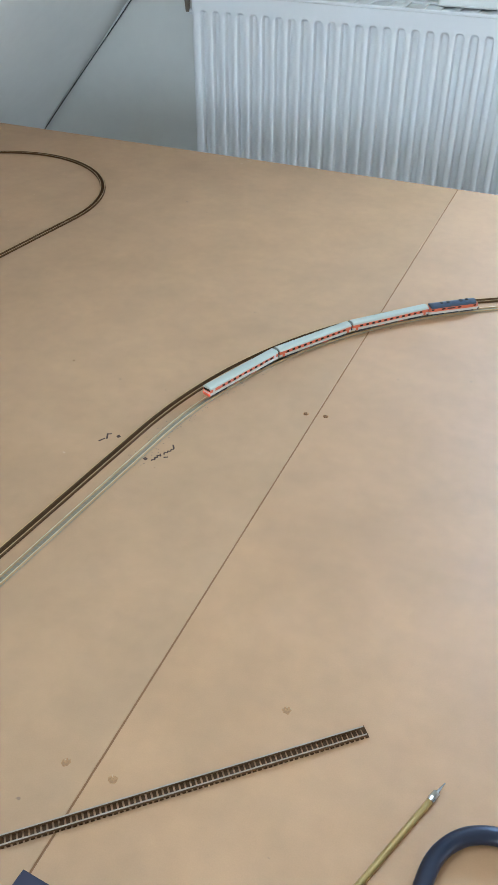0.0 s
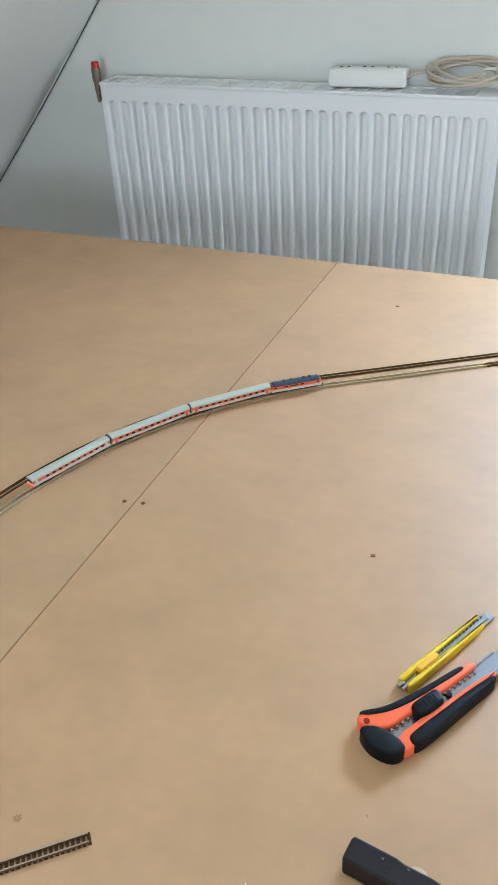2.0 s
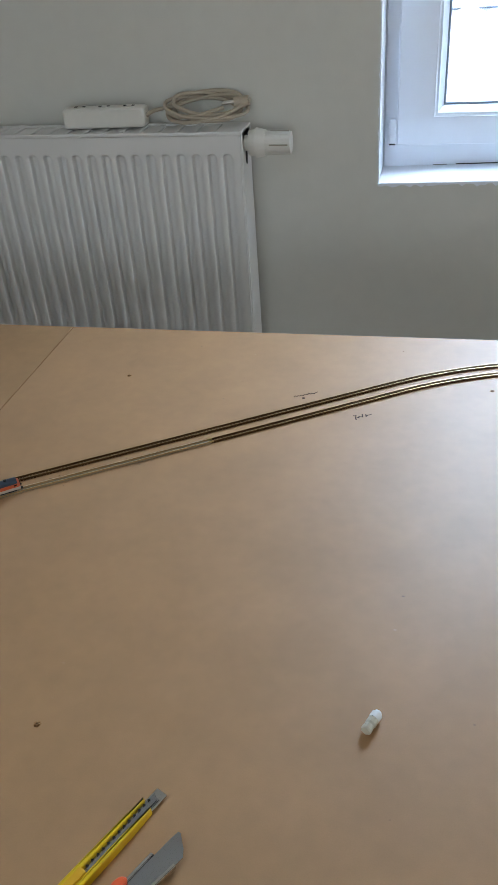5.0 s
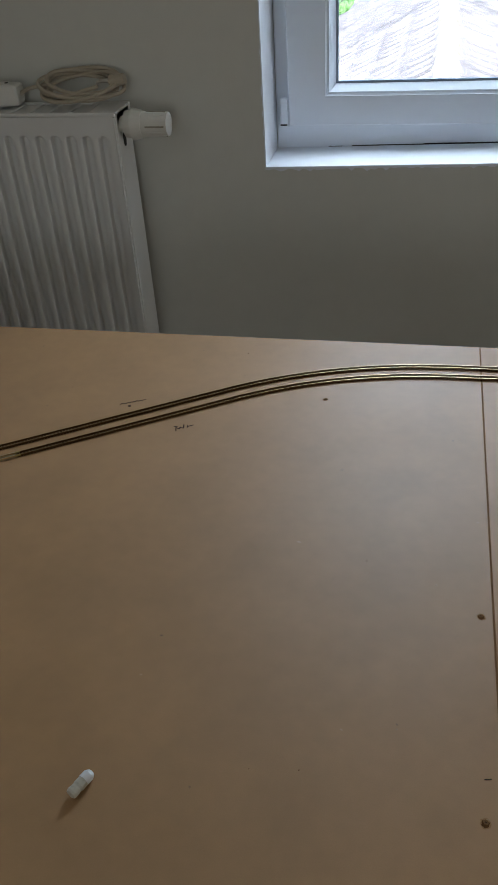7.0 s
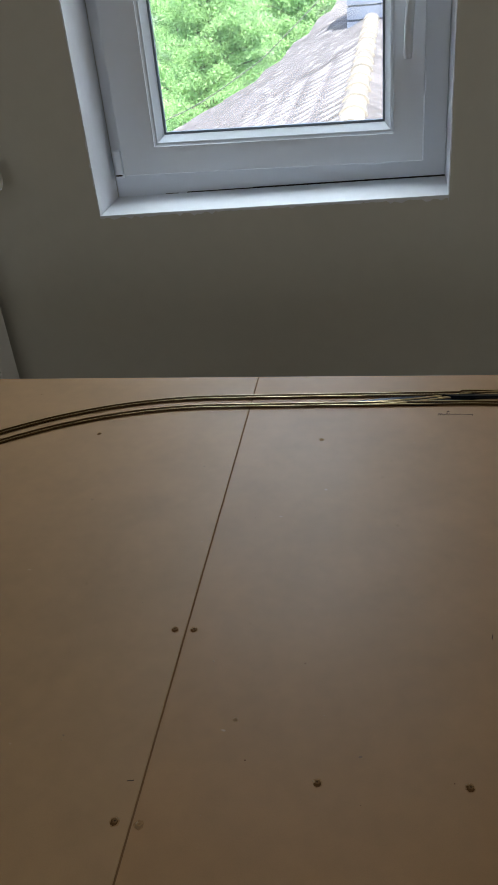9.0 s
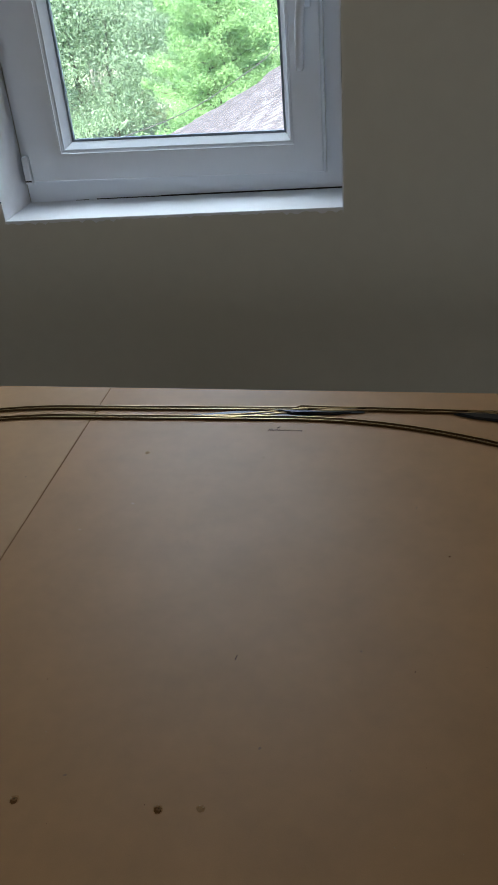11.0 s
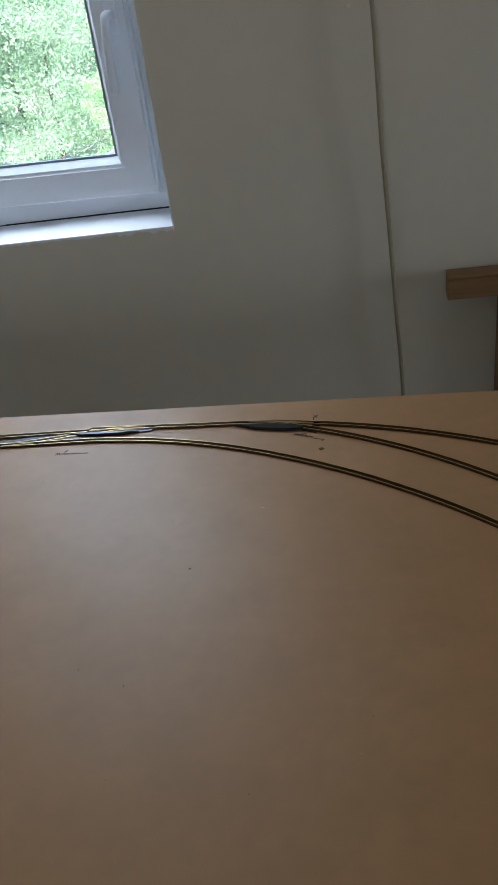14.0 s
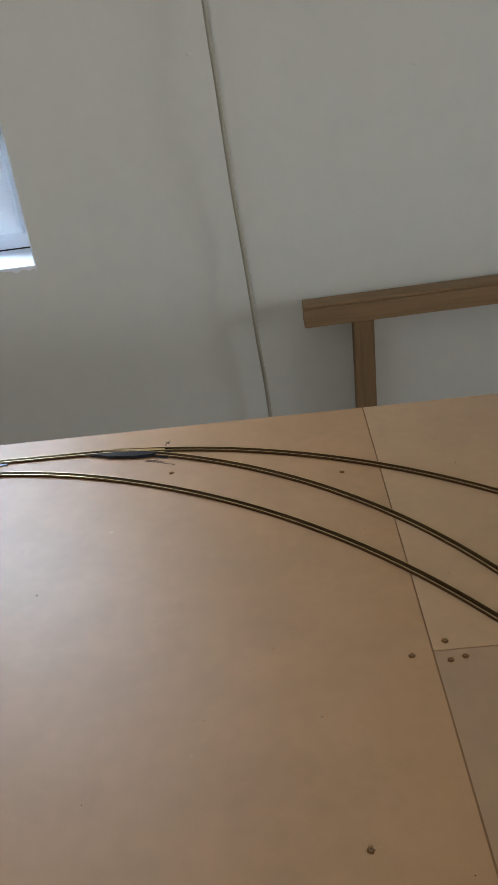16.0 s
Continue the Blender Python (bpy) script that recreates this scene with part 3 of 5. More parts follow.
    for i in range(n):
        x = X0 + 0.035 + (X1 - X0 - 0.10) * i / (n - 1)
        add("slat", box(bmesh.new(), (x - 0.0075, Y0 + 0.008, TOP - 0.008), (x + 0.0075, -0.030, TOP - 0.001), 0.001), ENAMEL, grille)
    for k, y in enumerate((-0.09, -0.066)):
        bm = bmesh.new()
        last = None
        for i in range(200):
            x = X0 + 0.02 + (X1 - X0 - 0.04) * i / 199
            now = bm.verts.new((x, y + 0.008 * (i % 2), ZT - 0.022)), bm.verts.new((x, y + 0.008 * (i % 2), ZB + 0.05))
            if last:
                bm.faces.new((last[0], now[0], now[1], last[1]))
            last = now
        add("convector_fin", bm, ENAMEL)
    add("convector_top", boxes(((X0 + 0.012, Y0 + 0.0085, TOP - 0.0075), (X1 - 0.056, -0.0305, TOP - 0.0045))), ENAMEL)
    for x in (X0 + 0.2, X1 - 0.2):
        add("wall_bracket", box(bmesh.new(), (x - 0.015, -0.042, ZT - 0.15), (x + 0.015, 0.0, ZT - 0.05), 0.002), ENAMEL)
    for x in (X0 + 0.12, X1 - 0.12):
        add("foot", box(bmesh.new(), (x - 0.02, -0.09, FLOOR_Z), (x + 0.02, -0.05, ZB + 0.01), 0.003), ENAMEL)
    # thermostat on its valve, axis along the wall
    zc, yc = 0.185, -0.080
    ax = Matrix.Translation((X1, yc, zc)) @ Matrix.Rotation(radians(90), 4, "Y")
    valve = add("valve_body", cone(cone(bmesh.new(), ax, 0.0155, 0.0155, 0.014, 20), ax @ Matrix.Translation((0, 0, 0.010)), 0.0250, 0.0265, 0.014, 24), WHITE_PLASTIC, smooth=False)
    bm = bmesh.new()
    cone(bm, ax @ Matrix.Translation((0, 0, 0.0242)), 0.0300, 0.0255, 0.020, 28)
    cone(bm, ax @ Matrix.Translation((0, 0, 0.0440)), 0.0232, 0.0220, 0.052, 28)
    head = add("thermostat_head", bm, WHITE_PLASTIC)
    for k in range(12):
        a = 2 * math.pi * k / 12
        m = ax @ Matrix.Rotation(a, 4, "Z")
        bm = box(bmesh.new(), (0.0210, -0.0015, 0.054), (0.0236, 0.0015, 0.092))
        bmesh.ops.transform(bm, matrix=m, verts=bm.verts)
        add("grip_rib", bm, GREY_CABLE if k % 3 == 0 else WHITE_PLASTIC, head)
    add("side_hole", cone(bmesh.new(), Matrix.Translation((X1 - 0.001, -0.076, 0.158)) @ Matrix.Rotation(radians(90), 4, "Y") @ Matrix.Diagonal((1.6, 0.7, 1, 1)), 0.010, 0.010, 0.0022, 16), DARK_HOLE)
    # flow valve with a red cap at the other end
    m = Matrix.Translation((X0 - 0.036, -0.062, 0.155))
    neck = add("vent_valve", cone(cone(bmesh.new(), m, 0.0050, 0.0100, 0.052, 16), m @ Matrix.Translation((0, 0, 0.052)), 0.0115, 0.0115, 0.030, 16), DULL_BRASS)
    add("red_cap", cone(bmesh.new(), m @ Matrix.Translation((0, 0, 0.0825)), 0.0105, 0.0095, 0.015, 16), RED_CAP, neck, "red plastic cap")
    add("pipe", tube(bmesh.new(), [(X0 - 0.034, -0.060, 0.158), (X0 - 0.010, -0.030, 0.140), (X0 + 0.016, -0.019, 0.120), (X0 + 0.016, -0.019, FLOOR_Z)], 0.006, 12), ENAMEL, smooth=True)


radiator()


def power_strip():
    base = Matrix.Translation((-1.908, -0.050, 0.2164)) @ Matrix.Rotation(radians(2), 4, "Z")
    strip = empty("power_strip", base, "white three-socket power strip lying on the radiator", "power strip")
    body = part("body", box(bmesh.new(), (-0.091, -0.021, 0), (0.091, 0.021, 0.041), 0.010, 3), WHITE_PLASTIC, strip)
    for x in (-0.055, 0, 0.055):
        cup = part("socket", cone(bmesh.new(), Matrix.Translation((x, 0, 0.0385)), 0.0185, 0.0180, 0.0029, 20), WHITE_PLASTIC, body)
        part("contact_slot", boxes(((x - 0.012, -0.003, 0.0412), (x - 0.006, 0.003, 0.0425)), ((x + 0.006, -0.003, 0.0412), (x + 0.012, 0.003, 0.0425))), DARK_HOLE, cup)
    rnd = random.Random(11)
    pts = [(0.089, 0, 0.02), (0.11, 0.0, 0.030), (0.15, 0.003, 0.035)]
    turns, n = 5.5, 90
    for i in range(n):
        a = 2 * math.pi * turns * i / n + 2.6
        wob = 1 + 0.14 * math.sin(1.7 * a / 2.2 + 1) + 0.05 * rnd.random()
        tilt = 0.012 * math.sin(a * 0.37 + 1)
        yy = 0.030 * wob * math.sin(a)
        pts.append((0.222 + 0.076 * wob * math.cos(a), -0.004 + yy, 0.026 + 0.016 * i / n + 0.55 * yy + tilt * math.cos(a)))
    part("cord", tube(bmesh.new(), spline(pts, 3), 0.0040, 8), CREAM_PLASTIC, strip, "coiled cream power cord", smooth=True)
    bm = cone(bmesh.new(), Matrix.Translation((0.285, -0.008, 0.040)) @ Matrix.Rotation(radians(80), 4, "Y"), 0.013, 0.010, 0.030, 14)
    plug = part("plug", bm, CREAM_PLASTIC, strip)
    bm = cone(bmesh.new(), Matrix.Translation((0.288, -0.014, 0.043)) @ Matrix.Rotation(radians(-95), 4, "Y"), 0.0024, 0.0024, 0.030, 8)
    cone(bm, Matrix.Translation((0.288, 0.004, 0.043)) @ Matrix.Rotation(radians(-95), 4, "Y"), 0.0024, 0.0024, 0.030, 8)
    part("pin", bm, NICKEL, plug)


power_strip()

# ---- the cable and the wooden frame at the wall ----
pts = spline([(-0.215, -0.016, 1.70), (-0.206, -0.020, 0.90), (-0.199, -0.030, 0.52), (-0.194, -0.034, 0.39), (-0.189, -0.030, 0.22), (-0.180, -0.024, 0.05), (-0.172, -0.028, -0.12), (-0.163, -0.022, -0.31), (-0.158, -0.016, -0.79)], 8)
tagged(part("cable", tube(bmesh.new(), pts, 0.0042, 8), GREY_CABLE, smooth=True), "grey cable hanging loose down the plastered wall", "cable")


def wooden_frame():
    fr = empty("wooden_frame", (-0.072, -0.05, FLOOR_Z), "unpainted pine frame of battens leaning at the wall", "wooden frame")
    inv = Matrix.Translation((0.072, 0.05, -FLOOR_Z))

    def add(name, bm, mat, rise=0.0):
        for v in bm.verts:
            v.co.z += rise * (v.co.x + 0.072)
        bmesh.ops.transform(bm, matrix=inv, verts=bm.verts)
        part(name, bm, mat, fr)

    add("rail", box(bmesh.new(), (-0.072, -0.052, -0.0915), (1.30, -0.006, -0.0515), 0.002, 2), PINE, 0.022)
    add("top_lath", box(bmesh.new(), (-0.072, -0.047, -0.0520), (1.30, -0.006, -0.0450), 0.0015), PINE, 0.022)
    for x in (0.029, 0.62, 1.24):
        add("post", box(bmesh.new(), (x, -0.048, FLOOR_Z), (x + 0.043, -0.008, -0.0918 + 0.022 * (x + 0.06)), 0.002, 2), PINE_UP)


wooden_frame()


# ---- the table ----
def table():
    tb = empty("work_table", (0, EDGE_Y, FLOOR_Z), "large table of bare fibreboard sheets on a timber frame", "table")
    inv = Matrix.Translation((0, -EDGE_Y, -FLOOR_Z))

    def add(name, bm, mat, label=""):
        bmesh.ops.transform(bm, matrix=inv, verts=bm.verts)
        return part(name, bm, mat, tb, label)

    th, gap = 0.016, 0.0009
    sheets = (((-2.97, FRONT_Y), (-1.8095 - gap, EDGE_Y), 0, 0.0, "tan fibreboard sheet"), ((-1.8095 + gap, FRONT_Y), (-0.9145 - gap, EDGE_Y), 1, 0.0, "pale fibreboard sheet"),
              ((-0.9145 + gap, FRONT_Y), (-0.0215 - gap, EDGE_Y), 2, 0.0, "pinkish fibreboard sheet"), ((-0.0215 + gap, -1.069), (1.25, EDGE_Y), 3, 0.0, "pale fibreboard sheet"), ((-0.0215 + gap, FRONT_Y), (1.25, -1.0696), 4, -0.0003, "darker brown fibreboard sheet"))
    for lo, hi, k, dz, label in sheets:
        add("board", box(bmesh.new(), (*lo, -th + dz), (*hi, dz), 0.0003), MDF[k], label)
    for x, y in ((-1.8095, EDGE_Y), (-0.9145, EDGE_Y), (-0.0215, EDGE_Y)):
        add("seam", boxes(((x - 0.00088, FRONT_Y, -0.006), (x + 0.00088, y, -0.0005))), SEAM, "brown shaded joint of two boards")
    for y in (EDGE_Y - 0.06, (EDGE_Y + FRONT_Y) / 2, FRONT_Y + 0.05):
        add("frame_rail", box(bmesh.new(), (-2.90, y - 0.022, -th - 0.072), (1.2, y + 0.022, -th - 0.0015), 0.002), PINE)
    for x in (-2.6, -1.82, -0.93, 0.0, 1.15):
        for y in (EDGE_Y - 0.11, FRONT_Y + 0.10):
            add("leg", box(bmesh.new(), (x - 0.03, y - 0.025, FLOOR_Z), (x + 0.03, y + 0.025, -th - 0.0735), 0.003), PINE_UP)


table()


# ---- the tracks ----
def run(x, y, h, pieces, step=0.004):
    """A track's centre line: x, y and heading along straight and curved pieces of (length, curvature)."""
    out = [(x, y, h)]
    for length, k in pieces:
        n = max(2, round(length / step))
        for _ in range(n):
            s = length / n
            x, y, h = x + s * math.cos(h + k * s / 2), y + s * math.sin(h + k * s / 2), h + k * s
            out.append((x, y, h))
    return out


def beside(line, d):
    """A line parallel to a centre line, d to its left."""
    return [(x - d * math.sin(h), y + d * math.cos(h), h) for x, y, h in line]


def rail_mesh(line, z0=0.0013, z1=0.0031, w=0.00055):
    bm = bmesh.new()
    last = None
    for x, y, h in line:
        nx, ny = -math.sin(h), math.cos(h)
        now = [bm.verts.new((x + s * w * nx, y + s * w * ny, z)) for s, z in ((-1.7, z0), (-1, z0 + 0.0005), (-1, z1), (1, z1), (1, z0 + 0.0005), (1.7, z0))]
        if last:
            for k in range(5):
                bm.faces.new((last[k], last[k + 1], now[k + 1], now[k]))
        else:
            bm.faces.new(now)
        last = now
    bm.faces.new(last[::-1])
    return bm


def rail_part(bm, parent, top=None, side=None):
    """A rail with bright running surface and dull brown sides."""
    ob = part("rail", bm, top or RAIL, parent)
    ob.data.materials.append(side or RAIL_SIDE)
    for face in ob.data.polygons:
        face.material_index = 0 if face.normal.z > 0.9 else 1
    return ob


def sleeper_shape(length=0.0100, w=0.0026, z1=0.0013):
    return box(bmesh.new(), (-w / 2, -length / 2, 0), (w / 2, length / 2, z1))


def track(line, label, single=False, group="tracks", top=None, side=None, bed=None):
    bed = bed or SLEEPER
    tr = empty("track", (line[0][0], line[0][1], 0.0002), label, "model track", group)
    inv = Matrix.Translation((-line[0][0], -line[0][1], 0))
    for d in (-0.00345, 0.00345):
        bm = rail_mesh(beside(line, d))
        bmesh.ops.transform(bm, matrix=inv, verts=bm.verts)
        rail_part(bm, tr, top, side)
    pitch, dist, spots = 0.0041, 0.0, []
    for a, b in zip(line, line[1:]):
        seg = math.hypot(b[0] - a[0], b[1] - a[1])
        while dist <= seg:
            t = dist / seg if seg else 0
            spots.append((a[0] + (b[0] - a[0]) * t, a[1] + (b[1] - a[1]) * t, a[2]))
            dist += pitch
        dist -= seg
    if single:
        me = mesh_of(sleeper_shape(), "sleeper", bed)
        for x, y, h in spots:
            part("sleeper", me, bed, tr, at=Matrix.Translation((x - line[0][0], y - line[0][1], 0)) @ Matrix.Rotation(h, 4, "Z"))
        return tr
    verts, faces = [], []
    wide = 0.0012 if bed is PALE_SLEEPER else 0.0016
    for x, y, h in spots:
        c, s, n = math.cos(h), math.sin(h), len(verts)
        for dz in (0, 0.0013):
            for u, v in ((-1, -1), (1, -1), (1, 1), (-1, 1)):
                dx, dy = u * wide, v * 0.0050
                verts.append((x + c * dx - s * dy - line[0][0], y + s * dx + c * dy - line[0][1], dz))
        faces += [(n + 4, n + 5, n + 6, n + 7), (n, n + 1, n + 5, n + 4), (n + 1, n + 2, n + 6, n + 5), (n + 2, n + 3, n + 7, n + 6), (n + 3, n, n + 4, n + 7)]
    # the thin web that joins the sleepers under each rail
    for d in (-0.00345, 0.00345):
        web = [beside(line, d - 0.0006), beside(line, d + 0.0006)]
        n = len(verts)
        for a, b in zip(*web):
            verts += [(a[0] - line[0][0], a[1] - line[0][1], 0.0008), (b[0] - line[0][0], b[1] - line[0][1], 0.0008)]
        faces += [(n + 2 * i, n + 2 * i + 2, n + 2 * i + 3, n + 2 * i + 1) for i in range(len(line) - 1)]
    me = bpy.data.meshes.new("sleeper_strip")
    me.from_pydata(verts, [], faces)
    me.materials.append(bed)
    ob = part("sleeper_strip", me, bed, tr)
    ob["kind"] = "stuff"
    return tr


MAIN = run(-2.0129, -1.95, 1.4502, [(0.4623, 0), (0.5488, -1.6015), (0.5197, 0), (0.2968, -1.8405), (0.3206, 0), (0.2411, -1.4829), (0.85, -1.0792)])
JOINT = next(i for i, p in enumerate(MAIN) if p[0] > -1.48)
# The left length has paler rails and sleepers than the rest.
track(MAIN[: JOINT + 1], "pale front line of model railway track under the train", group="tracks on the table", top=PALE_RAIL, side=RAIL, bed=PALE_SLEEPER)
track(MAIN[JOINT:], "front line of brown-sleepered model railway track with bright rails", group="tracks on the table")


def joiner(line, i, d):
    """A folded metal rail joiner at a joint of two lengths of track."""
    x, y, h = beside(line, d)[i]
    ob = part("rail_joiner", boxes(((-0.0032, -0.0010, 0), (0.0032, 0.0010, 0.0022)), bevel=0.0003), BRASS)
    ob.matrix_world = Matrix.Translation((x, y, 0.0012)) @ Matrix.Rotation(h, 4, "Z")
    tagged(ob, "small dull metal joiner between two rails", "rail joiner", "rail joiners")


for d in (-0.00345, 0.00345):
    joiner(MAIN, JOINT, d)
back = [p for p in beside(MAIN, 0.0255) if p[0] < -0.62 or p[1] < -1.0 and p[0] < -1]
back = back[: next(i for i, p in enumerate(back) if p[0] > -0.624)] if any(p[0] > -0.624 for p in back) else back
OUTER = back + run(-0.62, -0.6352, -0.0187, [(0.2054, 0), (0.95, -1.1641)])
track(OUTER, "back line of brown-sleepered model railway track with bright rails", group="tracks on the table")
BRANCH = run(-0.42, -0.6300, -0.1924, [(0.80, -1.3535)])[14:]
track(BRANCH, "branch line of model track curving away from the turnout", group="tracks on the table")
LOOP = run(-2.9, -0.8531, 0.5097, [(0.1875, 0), (0.5103, -4.3232), (0.45, 0)])
track(LOOP, "separate loop of dark model railway track with a tight curve", group="tracks on the table")
a = math.atan2(-1.934 + 1.754, -1.84 + 1.636)
SPARE = run(-1.6362, -1.7545, a, [(0.33, 0)])
track(SPARE, "loose straight length of model track lying across the boards", single=True, group="tracks on the table", top=DULL_RAIL)


def turnout(line, bed, drive, label):
    to = empty("turnout", (line[0][0], line[0][1], 0), label, "turnout", "turnouts")
    inv = Matrix.Translation((-line[0][0], -line[0][1], 0))
    items = [("bed", prism(bmesh.new(), bed, 0.0003, 0.0016), SWITCH_BED), ("drive_box", prism(bmesh.new(), drive, 0.0003, 0.0046, 0.001, 2), SWITCH_BED)]
    items += [("rail", rail_mesh(beside(line, d), 0.0016, 0.00292), RAIL) for d in (-0.00345, 0.00345)]
    items += [("check_rail", rail_mesh(beside(line[len(line) // 2 : len(line) // 2 + 8], d), 0.0016, 0.0029), RAIL) for d in (-0.0021, 0.0021)]
    for name, bm, mat in items:
        bmesh.ops.transform(bm, matrix=inv, verts=bm.verts)
        part(name, bm, mat, to)


# The crossing from the front line to the back line, and the fork of the back line.
cross = run(-0.775, -0.6685, 0.03, [(0.10, 1.9), (0.03, 0), (0.115, -1.85)])
turnout(cross, [(-0.775, -0.6725), (-0.66, -0.672), (-0.60, -0.655), (-0.53, -0.646), (-0.53, -0.633), (-0.62, -0.636), (-0.70, -0.647), (-0.775, -0.662)],
        [(-0.655, -0.6465), (-0.63, -0.6535), (-0.575, -0.6535), (-0.548, -0.6475)], "black glossy crossing turnout between two lines of model track")
fork = run(-0.425, -0.6375, -0.05, [(0.12, -1.2)])
turnout(fork, [(-0.425, -0.643), (-0.36, -0.648), (-0.30, -0.672), (-0.295, -0.643), (-0.36, -0.634), (-0.425, -0.632)],
        [(-0.412, -0.6455), (-0.385, -0.656), (-0.345, -0.664), (-0.322, -0.6635), (-0.312, -0.659), (-0.33, -0.652), (-0.37, -0.6465)], "black glossy turnout with its drive at the track fork")


# ---- the train ----
def profile_body(bm, length, profile):
    """A closed section, as y and z, drawn out along x."""
    rings = [[bm.verts.new((x, y, z)) for y, z in profile] for x in (-length / 2, length / 2)]
    n = len(profile)
    for k in range(n):
        bm.faces.new((rings[0][k], rings[0][(k + 1) % n], rings[1][(k + 1) % n], rings[1][k]))
    bm.faces.new(rings[0])
    bm.faces.new(rings[1][::-1])
    return bm


def roof_profile(w, z0, z1, n=10):
    return [(w * math.cos(math.pi * k / n) * (1 if 0 < k < n else 1), z0 + (z1 - z0) * math.sin(math.pi * k / n) ** 0.65) for k in range(n + 1)]


def bogie(parent, x, wheels=0.0055):
    bg = part("bogie", boxes(((x - 0.010, -0.0047, 0.0012), (x + 0.010, 0.0047, 0.0042)), bevel=0.0004), UNDERFRAME, parent)
    for dx in (-wheels, wheels):
        for y in (-0.00365, 0.00265):
            m = Matrix.Translation((x + dx, y, 0.0021)) @ Matrix.Rotation(radians(-90), 4, "X")
            part("wheel", cone(bmesh.new(), m, 0.0021, 0.0021, 0.0010, 12), NICKEL, bg)


WINDOW_MESH = mesh_of(box(bmesh.new(), (-0.0021, -0.00012, -0.00135), (0.0021, 0.00012, 0.00135)), "window", COACH_GLASS)


def coach(at, length=0.1185, driving=False):
    label = "orange and light grey model driving coach with red tail lights" if driving else "orange and light grey model railway coach with a pale roof"
    co = empty("model_coach", at, label, "model coach", "coaches of the train")
    w, h = 0.0064, length / 2
    body = part("body", boxes(((-h, -w, 0.0048), (h, w, 0.0086)), bevel=0.0005), COACH_GREY, co)
    part("window_band", boxes(((-h + 0.0002, -w - 0.00004, 0.0086), (h - 0.0002, w + 0.00004, 0.0130)), bevel=0.0003), COACH_ORANGE, co, "orange window band")
    bm = profile_body(bmesh.new(), length, roof_profile(w + 0.0001, 0.0130, 0.0166))
    part("roof", bm, COACH_ROOF, co, "pale grey-green roof", smooth=False)
    part("underframe", boxes(((-h + 0.004, -0.0048, 0.0034), (h - 0.004, 0.0048, 0.0048)), bevel=0.0003), UNDERFRAME, co)
    for y in (-0.0052, 0.0042):
        for x0, x1 in ((-0.019, -0.010), (0.012, 0.021)):
            part("equipment_box", boxes(((x0, y, 0.0030), (x1, y + 0.001, 0.0048))), COACH_ORANGE, co)
    n = 11
    for side in (-1, 1):
        for i in range(n):
            x = -h + 0.0125 + (length - 0.025) * i / (n - 1)
            if driving and i == 0:
                continue
            part("window", WINDOW_MESH, COACH_GLASS, body, at=Matrix.Translation((x, side * (w + 0.0001), 0.0108)))
        for x in (-h + 0.006, h - 0.006):
            part("door", boxes(((x - 0.0018, side * (w + 0.0001) - 0.0001, 0.0052), (x + 0.0018, side * (w + 0.0001) + 0.0001, 0.0128))), COACH_GREY if driving else COACH_ORANGE, body)
        if driving:
            for i in range(3):
                x = -0.012 + 0.022 * i
                part("pale_panel", boxes(((x, side * (w + 0.00014) - 0.0001, 0.0088), (x + 0.013, side * (w + 0.00014) + 0.0001, 0.0096))), COACH_GREY, body)
    for x in (-h + 0.020, h - 0.020):
        bogie(co, x)
    for x in (-h - 0.0012, h + 0.0012):
        if not (driving and x < 0):
            part("gangway", boxes(((x - 0.0012, -0.0040, 0.0046), (x + 0.0012, 0.0040, 0.0138)), bevel=0.0004), UNDERFRAME, co)
    if driving:
        part("cab_window", boxes(((-h - 0.00025, -0.0048, 0.0105), (-h + 0.0003, 0.0048, 0.0134))), COACH_GLASS, co)
        part("cab_apron", boxes(((-h - 0.0008, -0.0058, 0.0030), (-h + 0.0003, 0.0058, 0.0066)), bevel=0.0003), COACH_ORANGE, co)
        for y in (-0.0045, 0.0045):
            part("tail_lamp", cone(bmesh.new(), Matrix.Translation((-h - 0.0006, y, 0.0066)) @ Matrix.Rotation(radians(-90), 4, "Y"), 0.0007, 0.0007, 0.0006, 10), TAIL_LIGHT, co, "lit red tail lamp")
    return co


